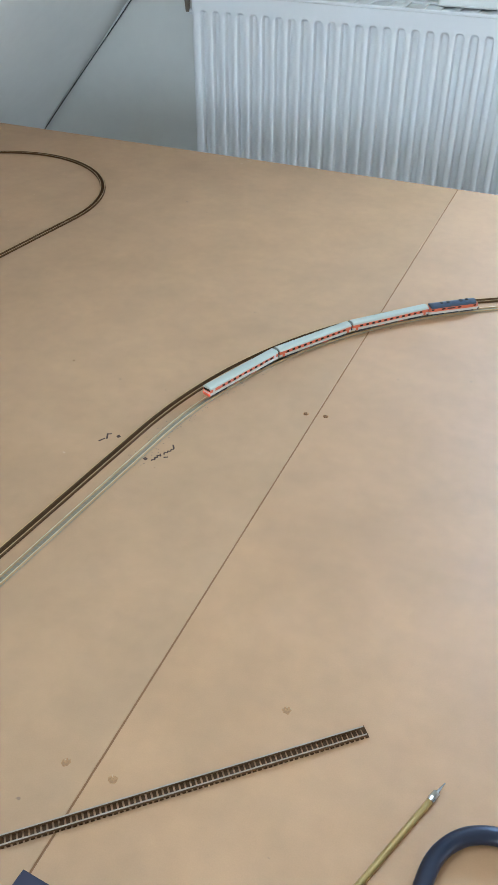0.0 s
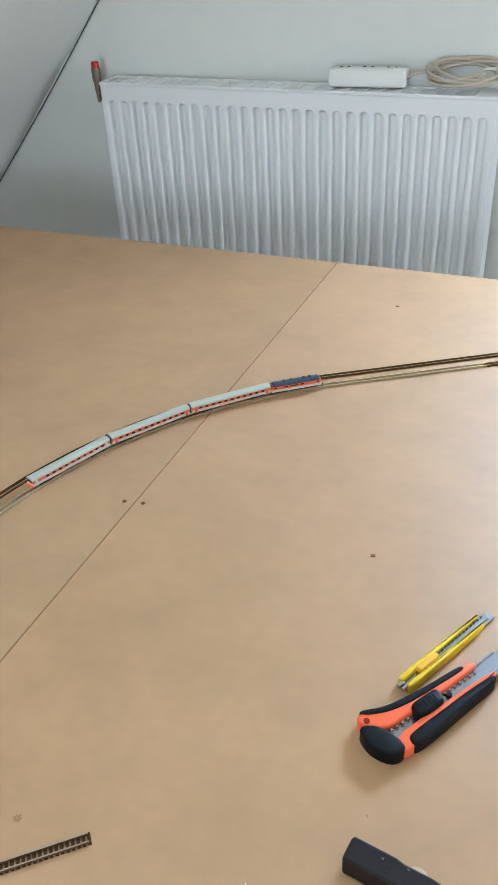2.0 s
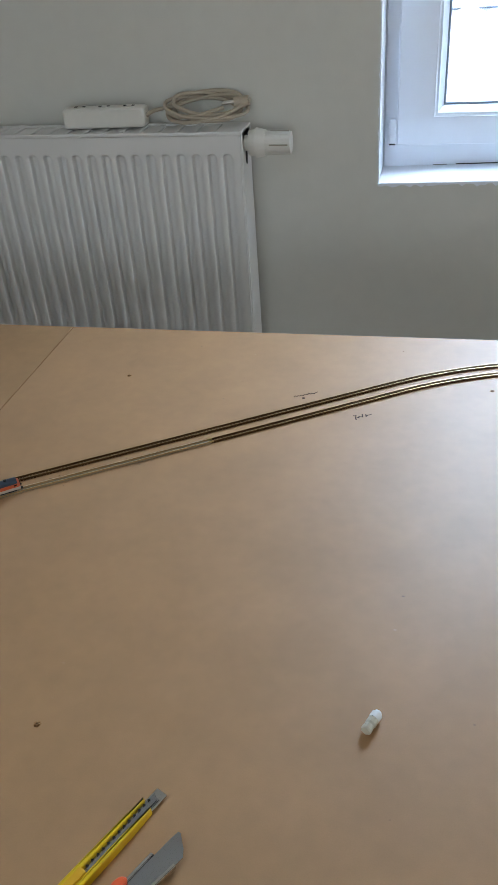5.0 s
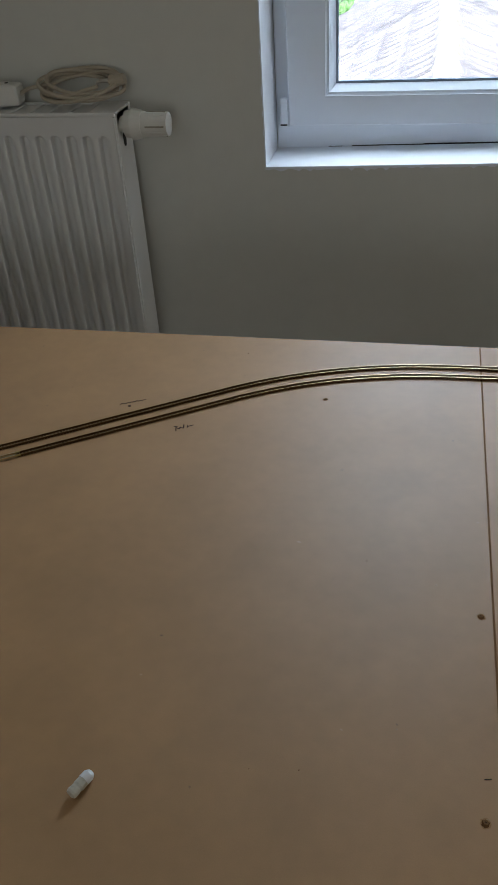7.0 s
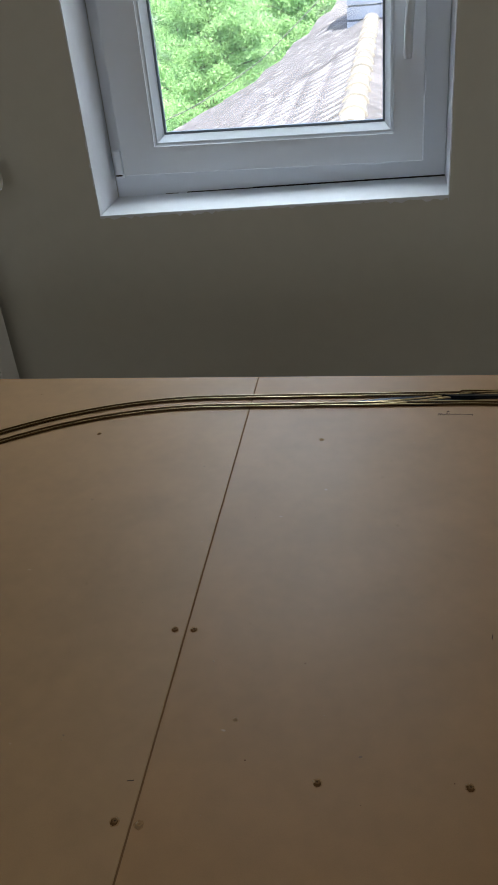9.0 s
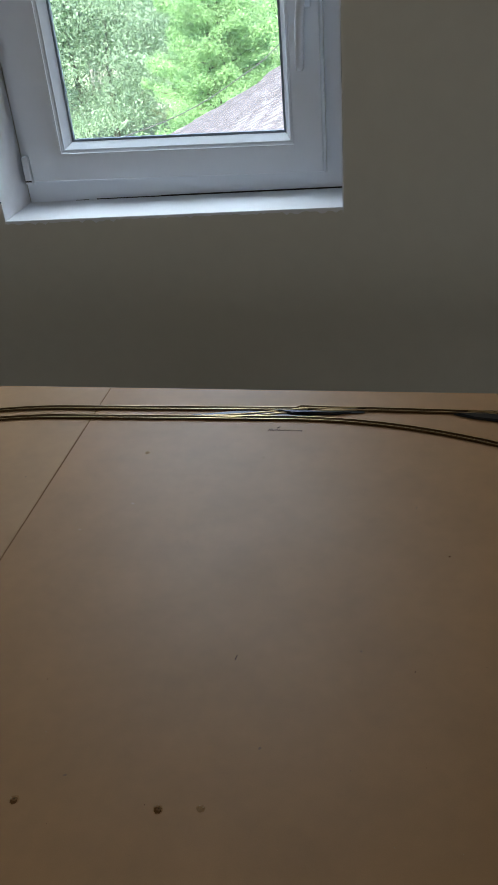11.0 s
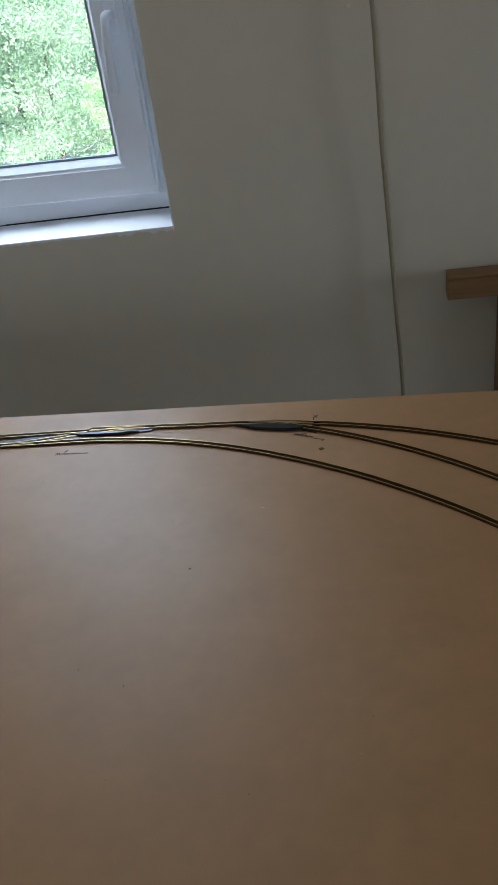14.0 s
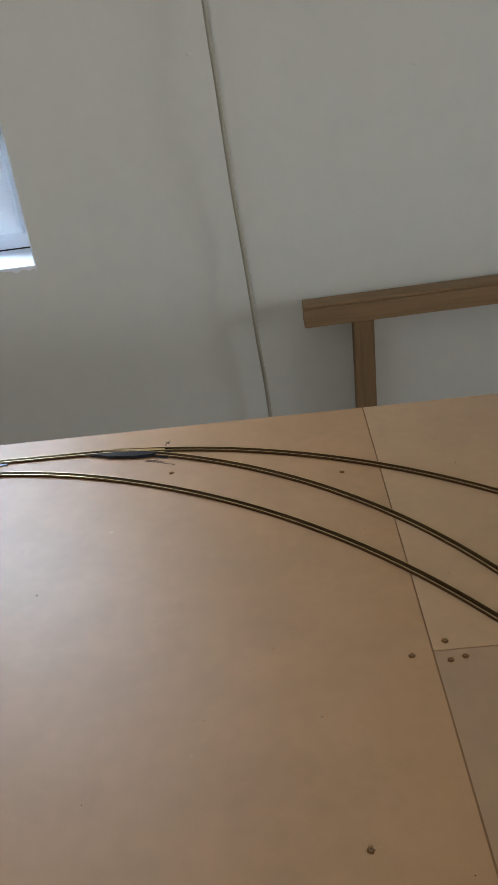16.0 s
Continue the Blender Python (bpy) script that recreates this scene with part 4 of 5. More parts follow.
def locomotive(at, length=0.0745):
    lo = empty("model_locomotive", at, "orange and light grey model diesel locomotive with a dark roof", "model locomotive")
    w, h = 0.0066, length / 2
    prof = [(-h, -0.0056), (-h + 0.003, -w), (h - 0.003, -w), (h, -0.0056), (h, 0.0056), (h - 0.003, w), (-h + 0.003, w), (-h, 0.0056)]
    part("body", prism(bmesh.new(), prof, 0.0044, 0.0080), COACH_GREY, lo)
    band = part("side_band", prism(bmesh.new(), [(x * 0.996, y * 1.006) for x, y in prof], 0.0080, 0.0126), COACH_ORANGE, lo, "orange upper side")
    bm = profile_body(bmesh.new(), length - 0.006, roof_profile(w - 0.0001, 0.0126, 0.0172, 8))
    bmesh.ops.bevel(bm, geom=[e for e in bm.edges if abs(e.verts[0].co.x - e.verts[1].co.x) < 1e-6], offset=0.0008, segments=2, affect="EDGES")
    roof = part("roof", bm, LOCO_ROOF, lo, "dark blue-grey roof")
    for x, r in ((-0.017, 0.0026), (-0.007, 0.0026), (0.012, 0.0031)):
        part("roof_fan", cone(bmesh.new(), Matrix.Translation((x, 0, 0.0170)), r, r, 0.0006, 14), UNDERFRAME, roof)
    part("exhaust", boxes(((0.019, -0.0016, 0.0168), (0.0225, 0.0016, 0.0188)), bevel=0.0003), UNDERFRAME, roof)
    for side in (-1, 1):
        for x0, x1 in ((-0.033, -0.0295), (0.0295, 0.033), (-0.018, -0.013), (0.006, 0.011)):
            part("window", boxes(((x0, side * (w + 0.00006) - 0.0001, 0.0098), (x1, side * (w + 0.00006) + 0.0001, 0.0119))), COACH_GLASS, band)
        part("grille", boxes(((-0.010, side * (w + 0.00006) - 0.0001, 0.0098), (0.002, side * (w + 0.00006) + 0.0001, 0.0118))), UNDERFRAME, band)
        part("cab_front_window", boxes(((side * h - 0.0003, -0.0045, 0.0100), (side * h + 0.0003, 0.0045, 0.0122))), COACH_GLASS, band)
        part("buffer_beam", boxes(((side * (h + 0.0006) - 0.0006, -0.0058, 0.0030), (side * (h + 0.0006) + 0.0006, 0.0058, 0.0052))), UNDERFRAME, lo)
        for y in (-0.0038, 0.0038):
            part("buffer", cone(bmesh.new(), Matrix.Translation((side * (h + 0.0011), y, 0.0042)) @ Matrix.Rotation(radians(90 * side), 4, "Y"), 0.0009, 0.0012, 0.0013, 10), UNDERFRAME, lo)
    part("fuel_tank", boxes(((-0.009, -0.0052, 0.0016), (0.009, 0.0052, 0.0045)), bevel=0.0005), UNDERFRAME, lo)
    for x in (-0.022, 0.022):
        bogie(lo, x)
    return lo


def on_track(line, s, half):
    """The pose of a vehicle whose middle is s along the line, with its two bogies half away on the line."""
    total, marks = 0.0, []
    for a, b in zip(line, line[1:]):
        marks.append(total)
        total += math.hypot(b[0] - a[0], b[1] - a[1])

    def point(d):
        i = min(len(marks) - 1, max(0, int(np.searchsorted(marks, d)) - 1))
        a, b = line[i], line[i + 1]
        t = (d - marks[i]) / max(1e-9, math.hypot(b[0] - a[0], b[1] - a[1]))
        return Vector((a[0] + (b[0] - a[0]) * t, a[1] + (b[1] - a[1]) * t))

    p, q = point(s - half), point(s + half)
    m = (p + q) / 2
    return Matrix.Translation((m.x, m.y, 0.0031)) @ Matrix.Rotation(math.atan2(q.y - p.y, q.x - p.x), 4, "Z")


FRONT = next(0.004 * i for i, p in enumerate(MAIN) if p[0] > -1.690)
locomotive(on_track(MAIN, FRONT - 0.038, 0.022))
s = FRONT - 0.0765
for k in range(3):
    coach(on_track(MAIN, s - 0.0595, 0.040), driving=k == 2)
    s -= 0.1225


# ---- tools on the table ----
def rounded(outline, n=5):
    """A soft closed outline through corner points, by corner cutting."""
    for _ in range(n if n < 4 else 2):
        out = []
        for i, p in enumerate(outline):
            q = outline[(i + 1) % len(outline)]
            out += [(0.75 * p[0] + 0.25 * q[0], 0.75 * p[1] + 0.25 * q[1]), (0.25 * p[0] + 0.75 * q[0], 0.25 * p[1] + 0.75 * q[1])]
        outline = out
    return outline


def large_cutter():
    at = Matrix.Translation((-1.4635, -1.6005, 0.0003)) @ Matrix.Rotation(radians(54.2), 4, "Z")
    kn = empty("utility_knife", at, "orange and black snap-off utility knife with its blade out", "utility knife")
    # two orange shells with a slot between them, bent at the butt (outlines in millimetres)
    def mm(*pts):
        return [(x / 1000, y / 1000) for x, y in pts]

    upper = mm((1.5, 14), (5, 20.5), (12, 20), (28, 13), (51, 11), (80, 10), (110, 10), (123, 12.5), (128, 7), (124, 3.8), (103, 2), (76, -1), (43, -2), (17, -4.2), (8, 6))
    lower = mm((12.5, -26.5), (23, -28.0), (46, -27), (90, -20.5), (120, -17.5), (134, -12.5), (137, -7.5), (116, -7.4), (82, -9), (46, -10.5), (17.8, -13.5))
    shell = part("handle", soft_prism(rounded(upper, 2), 0.0, 0.0120, 0.0022), ORANGE, kn, "orange plastic handle", smooth="auto")
    part("handle_edge", soft_prism(rounded(lower, 2), 0.0, 0.0120, 0.0022), ORANGE, kn, smooth="auto")
    part("handle_floor", prism(bmesh.new(), mm((14, -14), (128, -8.5), (126, 3), (14, -3)), 0.0004, 0.0035), material("channel_floor", (0.30, 0.22, 0.17), 0.6), kn)
    grip_u = mm((7, 21.5), (13, 21.5), (28, 14.6), (51, 12.4), (80, 11.4), (112, 12), (115, 9), (112, 6.8), (80, 6), (52, 5.6), (30, 8.2), (12, 15.8))
    grip_l = mm((25, -29.6), (46, -28.6), (90, -22.4), (120, -19), (130, -16.5), (131, -12.5), (126, -10.6), (100, -11.8), (66, -14.8), (34, -17.3), (26, -20))
    part("grip", soft_prism(rounded(grip_u, 2), 0.0002, 0.0132, 0.0012, band=True), RUBBER, kn, "black rubber grip", smooth="auto")
    part("grip", soft_prism(rounded(grip_l, 2), 0.0002, 0.0138, 0.0028), RUBBER, kn, "black rubber grip", smooth="auto")
    cap = mm((0.5, 9.5), (-3.5, 6), (-5, -8), (-1, -19.5), (5.5, -27), (13, -28.5), (19.5, -26), (19.5, -16), (16.5, -6), (10, 5))
    part("end_cap", soft_prism(rounded(cap, 2), 0.0002, 0.0146, 0.0028), RUBBER, kn, "black end cap", smooth="auto")
    part("hang_hole", cone(bmesh.new(), Matrix.Translation((0.0085, 0.0115, 0.0117)), 0.0028, 0.0028, 0.0006, 14), material("hole_orange", (0.22, 0.022, 0.008), 0.8, spec=0.1), shell)
    part("rail_channel", prism(bmesh.new(), mm((17, -13), (152, -8), (152, 8.5), (17, -3.5)), 0.0050, 0.0066), STEEL, kn, "steel blade channel")
    part("channel_lip", prism(bmesh.new(), mm((120, 4.6), (152, 8.8), (151, 11.2), (118, 7.0)), 0.0050, 0.0088, 0.0005), POLISHED, kn)
    part("channel_lip", prism(bmesh.new(), mm((128, -11.5), (158, -9.6), (158, -7.0), (128, -8.6)), 0.0050, 0.0088, 0.0005), POLISHED, kn)
    blade = part("blade", prism(bmesh.new(), mm((60, -10), (150, -9.2), (166, -8), (170.5, -3), (176.5, 8), (175.5, 10), (168, 9.8), (150, 8), (60, 4)), 0.0068, 0.0075), STEEL, kn, "snap-off steel blade")
    for i in range(17):
        x, y = 20 + 6.2 * i, -4.6 + 0.062 * (20 + 6.2 * i - 17)
        part("lock_tooth", prism(bmesh.new(), mm((x, y - 1.6), (x + 3.1, y - 1.4), (x + 1.6, y + 0.8)), 0.0066, 0.0096), POLISHED, blade)
    sl = mm((45, -12.5), (72, -11.2), (75.5, -9), (77.5, 1.5), (74, 3.6), (50, 2.6), (46.5, 0))
    slider = part("slider", soft_prism(rounded(sl, 2), 0.0076, 0.0172, 0.0028), RUBBER, kn, "black thumb slider", smooth="auto")
    for i in range(5):
        part("slider_rib", prism(bmesh.new(), mm((54 + 3.6 * i, -8.5), (55.2 + 3.6 * i, -8.5), (55.6 + 3.6 * i, -0.5), (54.4 + 3.6 * i, -0.5)), 0.0170, 0.0175, 0.0001), RUBBER, slider)
    part("lock_knob", cone(bmesh.new(), Matrix.Translation((0.0855, -0.0045, 0.0075)), 0.0030, 0.0026, 0.0026, 14), RUBBER, kn)


large_cutter()


def small_cutter():
    at = Matrix.Translation((-1.4495, -1.5345, 0.0003)) @ Matrix.Rotation(radians(63.6), 4, "Z")
    kn = empty("utility_knife", at, "slim yellow snap-off craft knife with a steel tip", "utility knife")
    for side, top in ((-1, 0.111), (1, 0.113)):
        out = [(0.002, side * 0.0026), (0.000, side * 0.0074), (0.022, side * 0.0080), (top, side * 0.0066), (top + 0.001, side * 0.0030), (0.004, side * 0.0024)]
        part("handle", soft_prism(rounded(out, 1), 0.0, 0.0085, 0.0016), YELLOW, kn, "yellow plastic handle", smooth="auto")
    part("channel", boxes(((0.001, -0.0036, 0.0008), (0.122, 0.0036, 0.0040))), STEEL, kn, "steel channel")
    part("nose", boxes(((0.108, -0.0054, 0.0012), (0.129, 0.0054, 0.0034)), bevel=0.0007), POLISHED, kn, "bright steel nose")
    blade = part("blade", prism(bmesh.new(), [(0.050, -0.0026), (0.120, -0.0026), (0.124, 0.0030), (0.050, 0.0030)], 0.0042, 0.0048), STEEL, kn)
    for i in range(13):
        x = 0.050 + 0.0054 * i
        part("lock_tooth", prism(bmesh.new(), [(x, 0.0016), (x + 0.0027, 0.0016), (x + 0.0013, 0.0034)], 0.0046, 0.0058), UNDERFRAME, blade)
    part("slider", box(bmesh.new(), (0.021, -0.0034, 0.0044), (0.047, 0.0034, 0.0108), 0.0014, 2), material("amber_plastic", (0.75, 0.40, 0.01), 0.4), kn, "amber thumb slider")
    part("end_clip", boxes(((-0.0035, -0.0046, 0.0012), (0.0045, -0.0006, 0.0066)), ((-0.0035, 0.0006, 0.0012), (0.0045, 0.0046, 0.0066)), bevel=0.0007), POLISHED, kn, "bright steel end clip")


small_cutter()


def hammer():
    at = Matrix.Translation((-1.4500, -1.7005, 0.0003)) @ Matrix.Rotation(radians(-8), 4, "Z")
    ha = empty("hammer", at, "dark forged hammer head on a wooden handle", "hammer")
    bm = bmesh.new()
    sec = ((0.0, 0.0088, 0.0012, 0.0188), (0.0015, 0.0100, 0.0, 0.0200), (0.034, 0.0098, 0.0002, 0.0198), (0.040, 0.0088, 0.001, 0.0190), (0.060, 0.0088, 0.001, 0.0190), (0.082, 0.0080, 0.004, 0.0150), (0.100, 0.0085, 0.0075, 0.0105))
    last = None
    for x, w, lo, hi in sec:
        b = 0.0018 if hi - lo > 0.008 else 0.0005
        now = [bm.verts.new((x, y, z)) for y, z in ((-w + b, lo), (w - b, lo), (w, lo + b), (w, hi - b), (w - b, hi), (-w + b, hi), (-w, hi - b), (-w, lo + b))]
        if last:
            for k in range(8):
                bm.faces.new((last[k], last[(k + 1) % 8], now[(k + 1) % 8], now[k]))
        else:
            bm.faces.new(now)
        last = now
    bm.faces.new(last[::-1])
    part("head", bm, HAMMER_STEEL, ha, "dark steel head")
    pts = [(0.050, 0.012, 0.010), (0.050, -0.008, 0.010), (0.049, -0.05, 0.0105), (0.045, -0.11, 0.0112), (0.041, -0.17, 0.0122), (0.039, -0.24, 0.0128), (0.039, -0.27, 0.0128)]
    part("handle", tube(bmesh.new(), pts, [0.0066, 0.0070, 0.0076, 0.0090, 0.0112, 0.0122, 0.0100], 12), HANDLE_WOOD, ha, "wooden handle", smooth=True)


hammer()


def pliers():
    at = Matrix.Translation((-1.5015, -1.7935, 0.0003))
    pl = empty("pliers", at, "open needle-nose pliers with dark blue grips", "pliers")
    jaw1 = [(-0.010, -0.004), (-0.012, 0.012), (-0.0125, 0.028), (-0.0095, 0.0490), (-0.0062, 0.030), (-0.0055, 0.016), (0.001, 0.010), (0.004, -0.002)]
    jaw2 = [(-0.002, 0.004), (0.003, 0.0100), (0.0085, 0.0130), (0.0100, 0.0200), (0.0155, 0.0300), (0.0225, 0.0415), (0.0195, 0.0250), (0.0150, 0.0100), (0.0085, 0.0000), (0.002, -0.004)]
    part("jaw", prism(bmesh.new(), jaw1, 0.002, 0.0085, 0.0016, 2), JAW, pl, "bright steel jaw")
    part("jaw", prism(bmesh.new(), jaw2[::-1], 0.003, 0.0100, 0.0012, 2), JAW, pl, "bright steel jaw")
    part("pivot", cone(bmesh.new(), Matrix.Translation((-0.001, 0.001, 0.0085)), 0.0042, 0.0040, 0.0030, 18), STEEL, pl)
    part("shank", tube(bmesh.new(), [(0.003, -0.001, 0.0062), (-0.010, -0.0045, 0.0062), (-0.024, -0.0060, 0.0062)], 0.0036, 10), POLISHED, pl, smooth=True)
    part("grip", tube(bmesh.new(), spline([(-0.0195, -0.0055, 0.0064), (-0.034, -0.0075, 0.0066), (-0.050, -0.0165, 0.0068), (-0.0625, -0.034, 0.0068), (-0.067, -0.058, 0.0068), (-0.066, -0.095, 0.0066)], 6), 0.0062, 12), NAVY, pl, "dark blue plastic grip", smooth=True)
    part("shank", tube(bmesh.new(), [(-0.002, 0.0, 0.0062), (0.006, -0.012, 0.0062), (0.012, -0.024, 0.0062)], 0.0036, 10), POLISHED, pl, smooth=True)
    part("grip", tube(bmesh.new(), spline([(0.010, -0.020, 0.0064), (0.017, -0.034, 0.0066), (0.020, -0.060, 0.0068), (0.012, -0.100, 0.0068), (0.0, -0.125, 0.0066)], 6), 0.0062, 12), NAVY, pl, "dark blue plastic grip", smooth=True)


pliers()


def scriber():
    a = math.atan2(-1.7745 + 1.864, -1.571 + 1.606)
    at = Matrix.Translation((-1.571, -1.7735, 0.0028)) @ Matrix.Rotation(a, 4, "Z")
    sc = empty("scriber", at, "thin brass-shafted scriber with a steel point", "scriber")
    y = Matrix.Rotation(radians(-90), 4, "Y")
    part("shaft", cone(bmesh.new(), Matrix.Translation((-0.017, 0, 0)) @ y, 0.0024, 0.0024, 0.13, 14), BRASS, sc, "brass shaft", smooth=False)
    bm = cone(bmesh.new(), Matrix.Translation((-0.010, 0, 0.0003)) @ y, 0.0029, 0.0032, 0.0055, 14)
    cone(bm, Matrix.Translation((-0.0155, 0, 0.0003)) @ y, 0.0034, 0.0026, 0.0030, 14)
    part("collar", bm, POLISHED, sc, "bright steel collar")
    part("point", cone(bmesh.new(), Matrix.Translation((0.001, 0, 0)) @ y, 0.0004, 0.0015, 0.0115, 10), STEEL, sc)


scriber()

at = Matrix.Translation((-1.8105, -1.9455, 0.0003)) @ Matrix.Rotation(radians(-4), 4, "Z")
pad = empty("storage_box", at, "flat dark blue plastic box lying on the board", "box")
part("body", box(bmesh.new(), (0, -0.07, 0), (0.10, 0, 0.010), 0.002, 2), NAVY, pad)
part("lid", box(bmesh.new(), (0.001, -0.069, 0.0102), (0.099, -0.001, 0.013), 0.001, 2), material("violet_lid", (0.012, 0.011, 0.03), 0.4), pad)


def plastic_tube():
    a = math.atan2(0.027, 0.012)
    tb = empty("plastic_sleeve", Matrix.Translation((-1.2395, -1.339, 0.0049)) @ Matrix.Rotation(a, 4, "Z"), "small translucent white plastic sleeve on the board", "plastic sleeve")
    y = Matrix.Rotation(radians(90), 4, "Y")
    clear = material("milky_plastic", (0.55, 0.51, 0.41), 0.3, vary=0.15, fine=300)
    bm = bmesh.new()
    rings = []
    for x, r in ((0, 0.0042), (0.002, 0.0049), (0.007, 0.0043), (0.009, 0.0049), (0.0145, 0.0047)):
        rings.append([bm.verts.new((x, r * math.cos(2 * math.pi * k / 12), r * math.sin(2 * math.pi * k / 12) * (0.9 + 0.1 * math.sin(3 * k)))) for k in range(12)])
    for p, q in zip(rings, rings[1:]):
        for k in range(12):
            bm.faces.new((p[k], p[(k + 1) % 12], q[(k + 1) % 12], q[k]))
    bm.faces.new(rings[0])
    part("sleeve", bm, clear, tb)
    part("cap", cone(cone(bmesh.new(), Matrix.Translation((0.0140, 0, 0)) @ y, 0.0049, 0.0049, 0.006, 14), Matrix.Translation((0.0199, 0, 0)) @ y, 0.0049, 0.0030, 0.003, 14), material("cap_white", (0.8, 0.8, 0.78), 0.35), tb, "white cap")


plastic_tube()


# ---- screws, pencil marks and dirt on the boards ----
def screw(x, y, turn, torn=0.0062, bare=False, label="countersunk screw sunk into the board with torn fibres round it"):
    rnd = random.Random(int(abs(x) * 7919 + abs(y) * 104729))
    sc = empty("screw", Matrix.Translation((x, y, 0)) @ Matrix.Rotation(turn, 4, "Z"), label, "screw", "screws in the boards")
    def patch(r, wob, z0, z1, at=(0, 0), n=18):
        """A low uneven disc."""
        bm = bmesh.new()
        rim = [r * rnd.uniform(1 - wob, 1 + wob) for _ in range(n)]
        low = [bm.verts.new((at[0] + q * math.cos(2 * math.pi * k / n), at[1] + q * math.sin(2 * math.pi * k / n), z0)) for k, q in enumerate(rim)]
        top = [bm.verts.new((at[0] + 0.85 * q * math.cos(2 * math.pi * k / n), at[1] + 0.85 * q * math.sin(2 * math.pi * k / n), z1)) for k, q in enumerate(rim)]
        for k in range(n):
            bm.faces.new((low[k], low[(k + 1) % n], top[(k + 1) % n], top[k]))
        bm.faces.new(top)
        return bm

    # the burred rim, the dark hole inside it, and the sunk head with sawdust on one side
    part("torn_rim", patch(0.92 * torn, 0.16, 0.00002, 0.00018), TORN, sc, "raised torn fibreboard fibres", smooth=True)
    part("hole", patch(0.70 * torn, 0.16, 0.0002, 0.00030, Matrix.Rotation(-turn, 2) @ Vector((0, -0.1)) * torn), WORN if bare else HOLE, sc)
    off = Matrix.Rotation(-turn, 2) @ Vector((rnd.uniform(-0.1, 0.1), 0.17)) * torn
    head = part("fibre_plug" if bare else "head", patch(0.46 * torn, 0.2, 0.0003, 0.00042, off, 11), TORN if bare else SCREW_HEAD, sc)
    part("recess", boxes(((off[0] - 0.0009, off[1] - 0.0002, 0.0004), (off[0] + 0.0009, off[1] + 0.0002, 0.00052)), ((off[0] - 0.0002, off[1] - 0.0009, 0.00041), (off[0] + 0.0002, off[1] + 0.0009, 0.00053))), WORN if bare else PIT, head)
    for _ in range(3 if bare else 2):
        a, q = rnd.uniform(0.2, 2.9) - turn, torn * rnd.uniform(0.5, 0.9)
        part("fibre_chip", patch(torn * rnd.uniform(0.12, 0.2), 0.35, 0.0002, 0.0006, (q * math.cos(a), q * math.sin(a)), 7), FLUFF, sc)


for i, (x, y) in enumerate(((-1.799, -1.375), (-1.822, -1.379), (-1.651, -0.748), (-1.521, -1.373), (-1.793, -1.864), (-1.832, -1.866), (-1.698, -1.760), (-0.926, -1.104), (-0.907, -1.103),
                            (-0.928, -1.307), (-0.908, -1.308), (-0.774, -1.260), (-0.656, -1.254), (-0.623, -1.249), (-0.807, -0.758), (-0.292, -0.710), (-0.070, -0.749), (-0.042, -1.073), (-0.107, -1.260), (-0.008, -1.058), (-0.008, -1.082), (0.006, -1.079), (-1.116, -0.746), (-0.849, -1.205))):
    small = (x, y) in ((-0.849, -1.205), (-0.623, -1.249), (-1.521, -1.373), (-1.651, -0.748), (-1.116, -0.746), (-0.807, -0.758))
    screw(x, y, 0.7 * i, 0.0024 if x == -0.849 else 0.0038 if small else 0.0044 if x > -0.35 else 0.0045 if x > -1 else 0.0038, bare=x < -1.6 and y < -1.7 or (x, y) in ((-0.908, -1.308), (-0.807, -0.758), (-0.849, -1.205), (-0.623, -1.249)))


def scrawl(x, y, turn, bars, label):
    """Unreadable pen marks as plain bars: (along, across, length, width, turn in degrees) in millimetres."""
    sc = empty("pen_mark", Matrix.Translation((x, y, 0.0002)) @ Matrix.Rotation(radians(turn), 4, "Z"), label, "pen mark", "pen marks on the boards")
    for u, v, length, w, r in bars:
        part("bar", boxes(((-length / 2000, -w / 1800, 0), (length / 2000, w / 1800, 0.00015))), INK, sc, at=Matrix.Translation((u / 1000, v / 1000, 0)) @ Matrix.Rotation(radians(r), 4, "Z"))


def wiggle(u0, u1, height, n, w=1.2, v=0.0):
    """A zigzag of short joined bars, as hasty handwriting runs."""
    rnd = random.Random(int(100 * abs(u0) + 10 * n + height))
    pts = [(u0 + (u1 - u0) * (k + rnd.uniform(-0.3, 0.3)) / n, v + height * (rnd.uniform(0.5, 1.5) if k % 2 else rnd.uniform(-0.15, 0.3))) for k in range(n + 1)]
    return [((a[0] + b[0]) / 2, (a[1] + b[1]) / 2, math.hypot(b[0] - a[0], b[1] - a[1]) + 0.6, w, math.degrees(math.atan2(b[1] - a[1], b[0] - a[0]))) for a, b in zip(pts, pts[1:])]


TEXT = "unreadable dark pen mark beside the track"
scrawl(-1.938, -1.513, 66, wiggle(-17, -3, 3.2, 7, 1.5) + wiggle(0, 15, 3.0, 7, 1.4) + [(16, 4, 7, 1.6, 60), (-2, -5, 5, 1.6, -35), (-20, 8, 4, 4, 0)], TEXT)
scrawl(-2.012, -1.512, 60, [(-6, 0, 8, 1.7, 0), (2, 2, 10, 1.7, 55), (6, 4, 5, 1.5, -20), (12, -6, 4, 4, 0)], TEXT)
scrawl(-1.371, -0.781, 25, wiggle(-20, -4, 4, 7, 1.3) + wiggle(-3, 10, 3, 6, 1.3) + [(13, 2, 7, 1.2, 20), (-8, -7, 4, 3.5, 0)], TEXT)
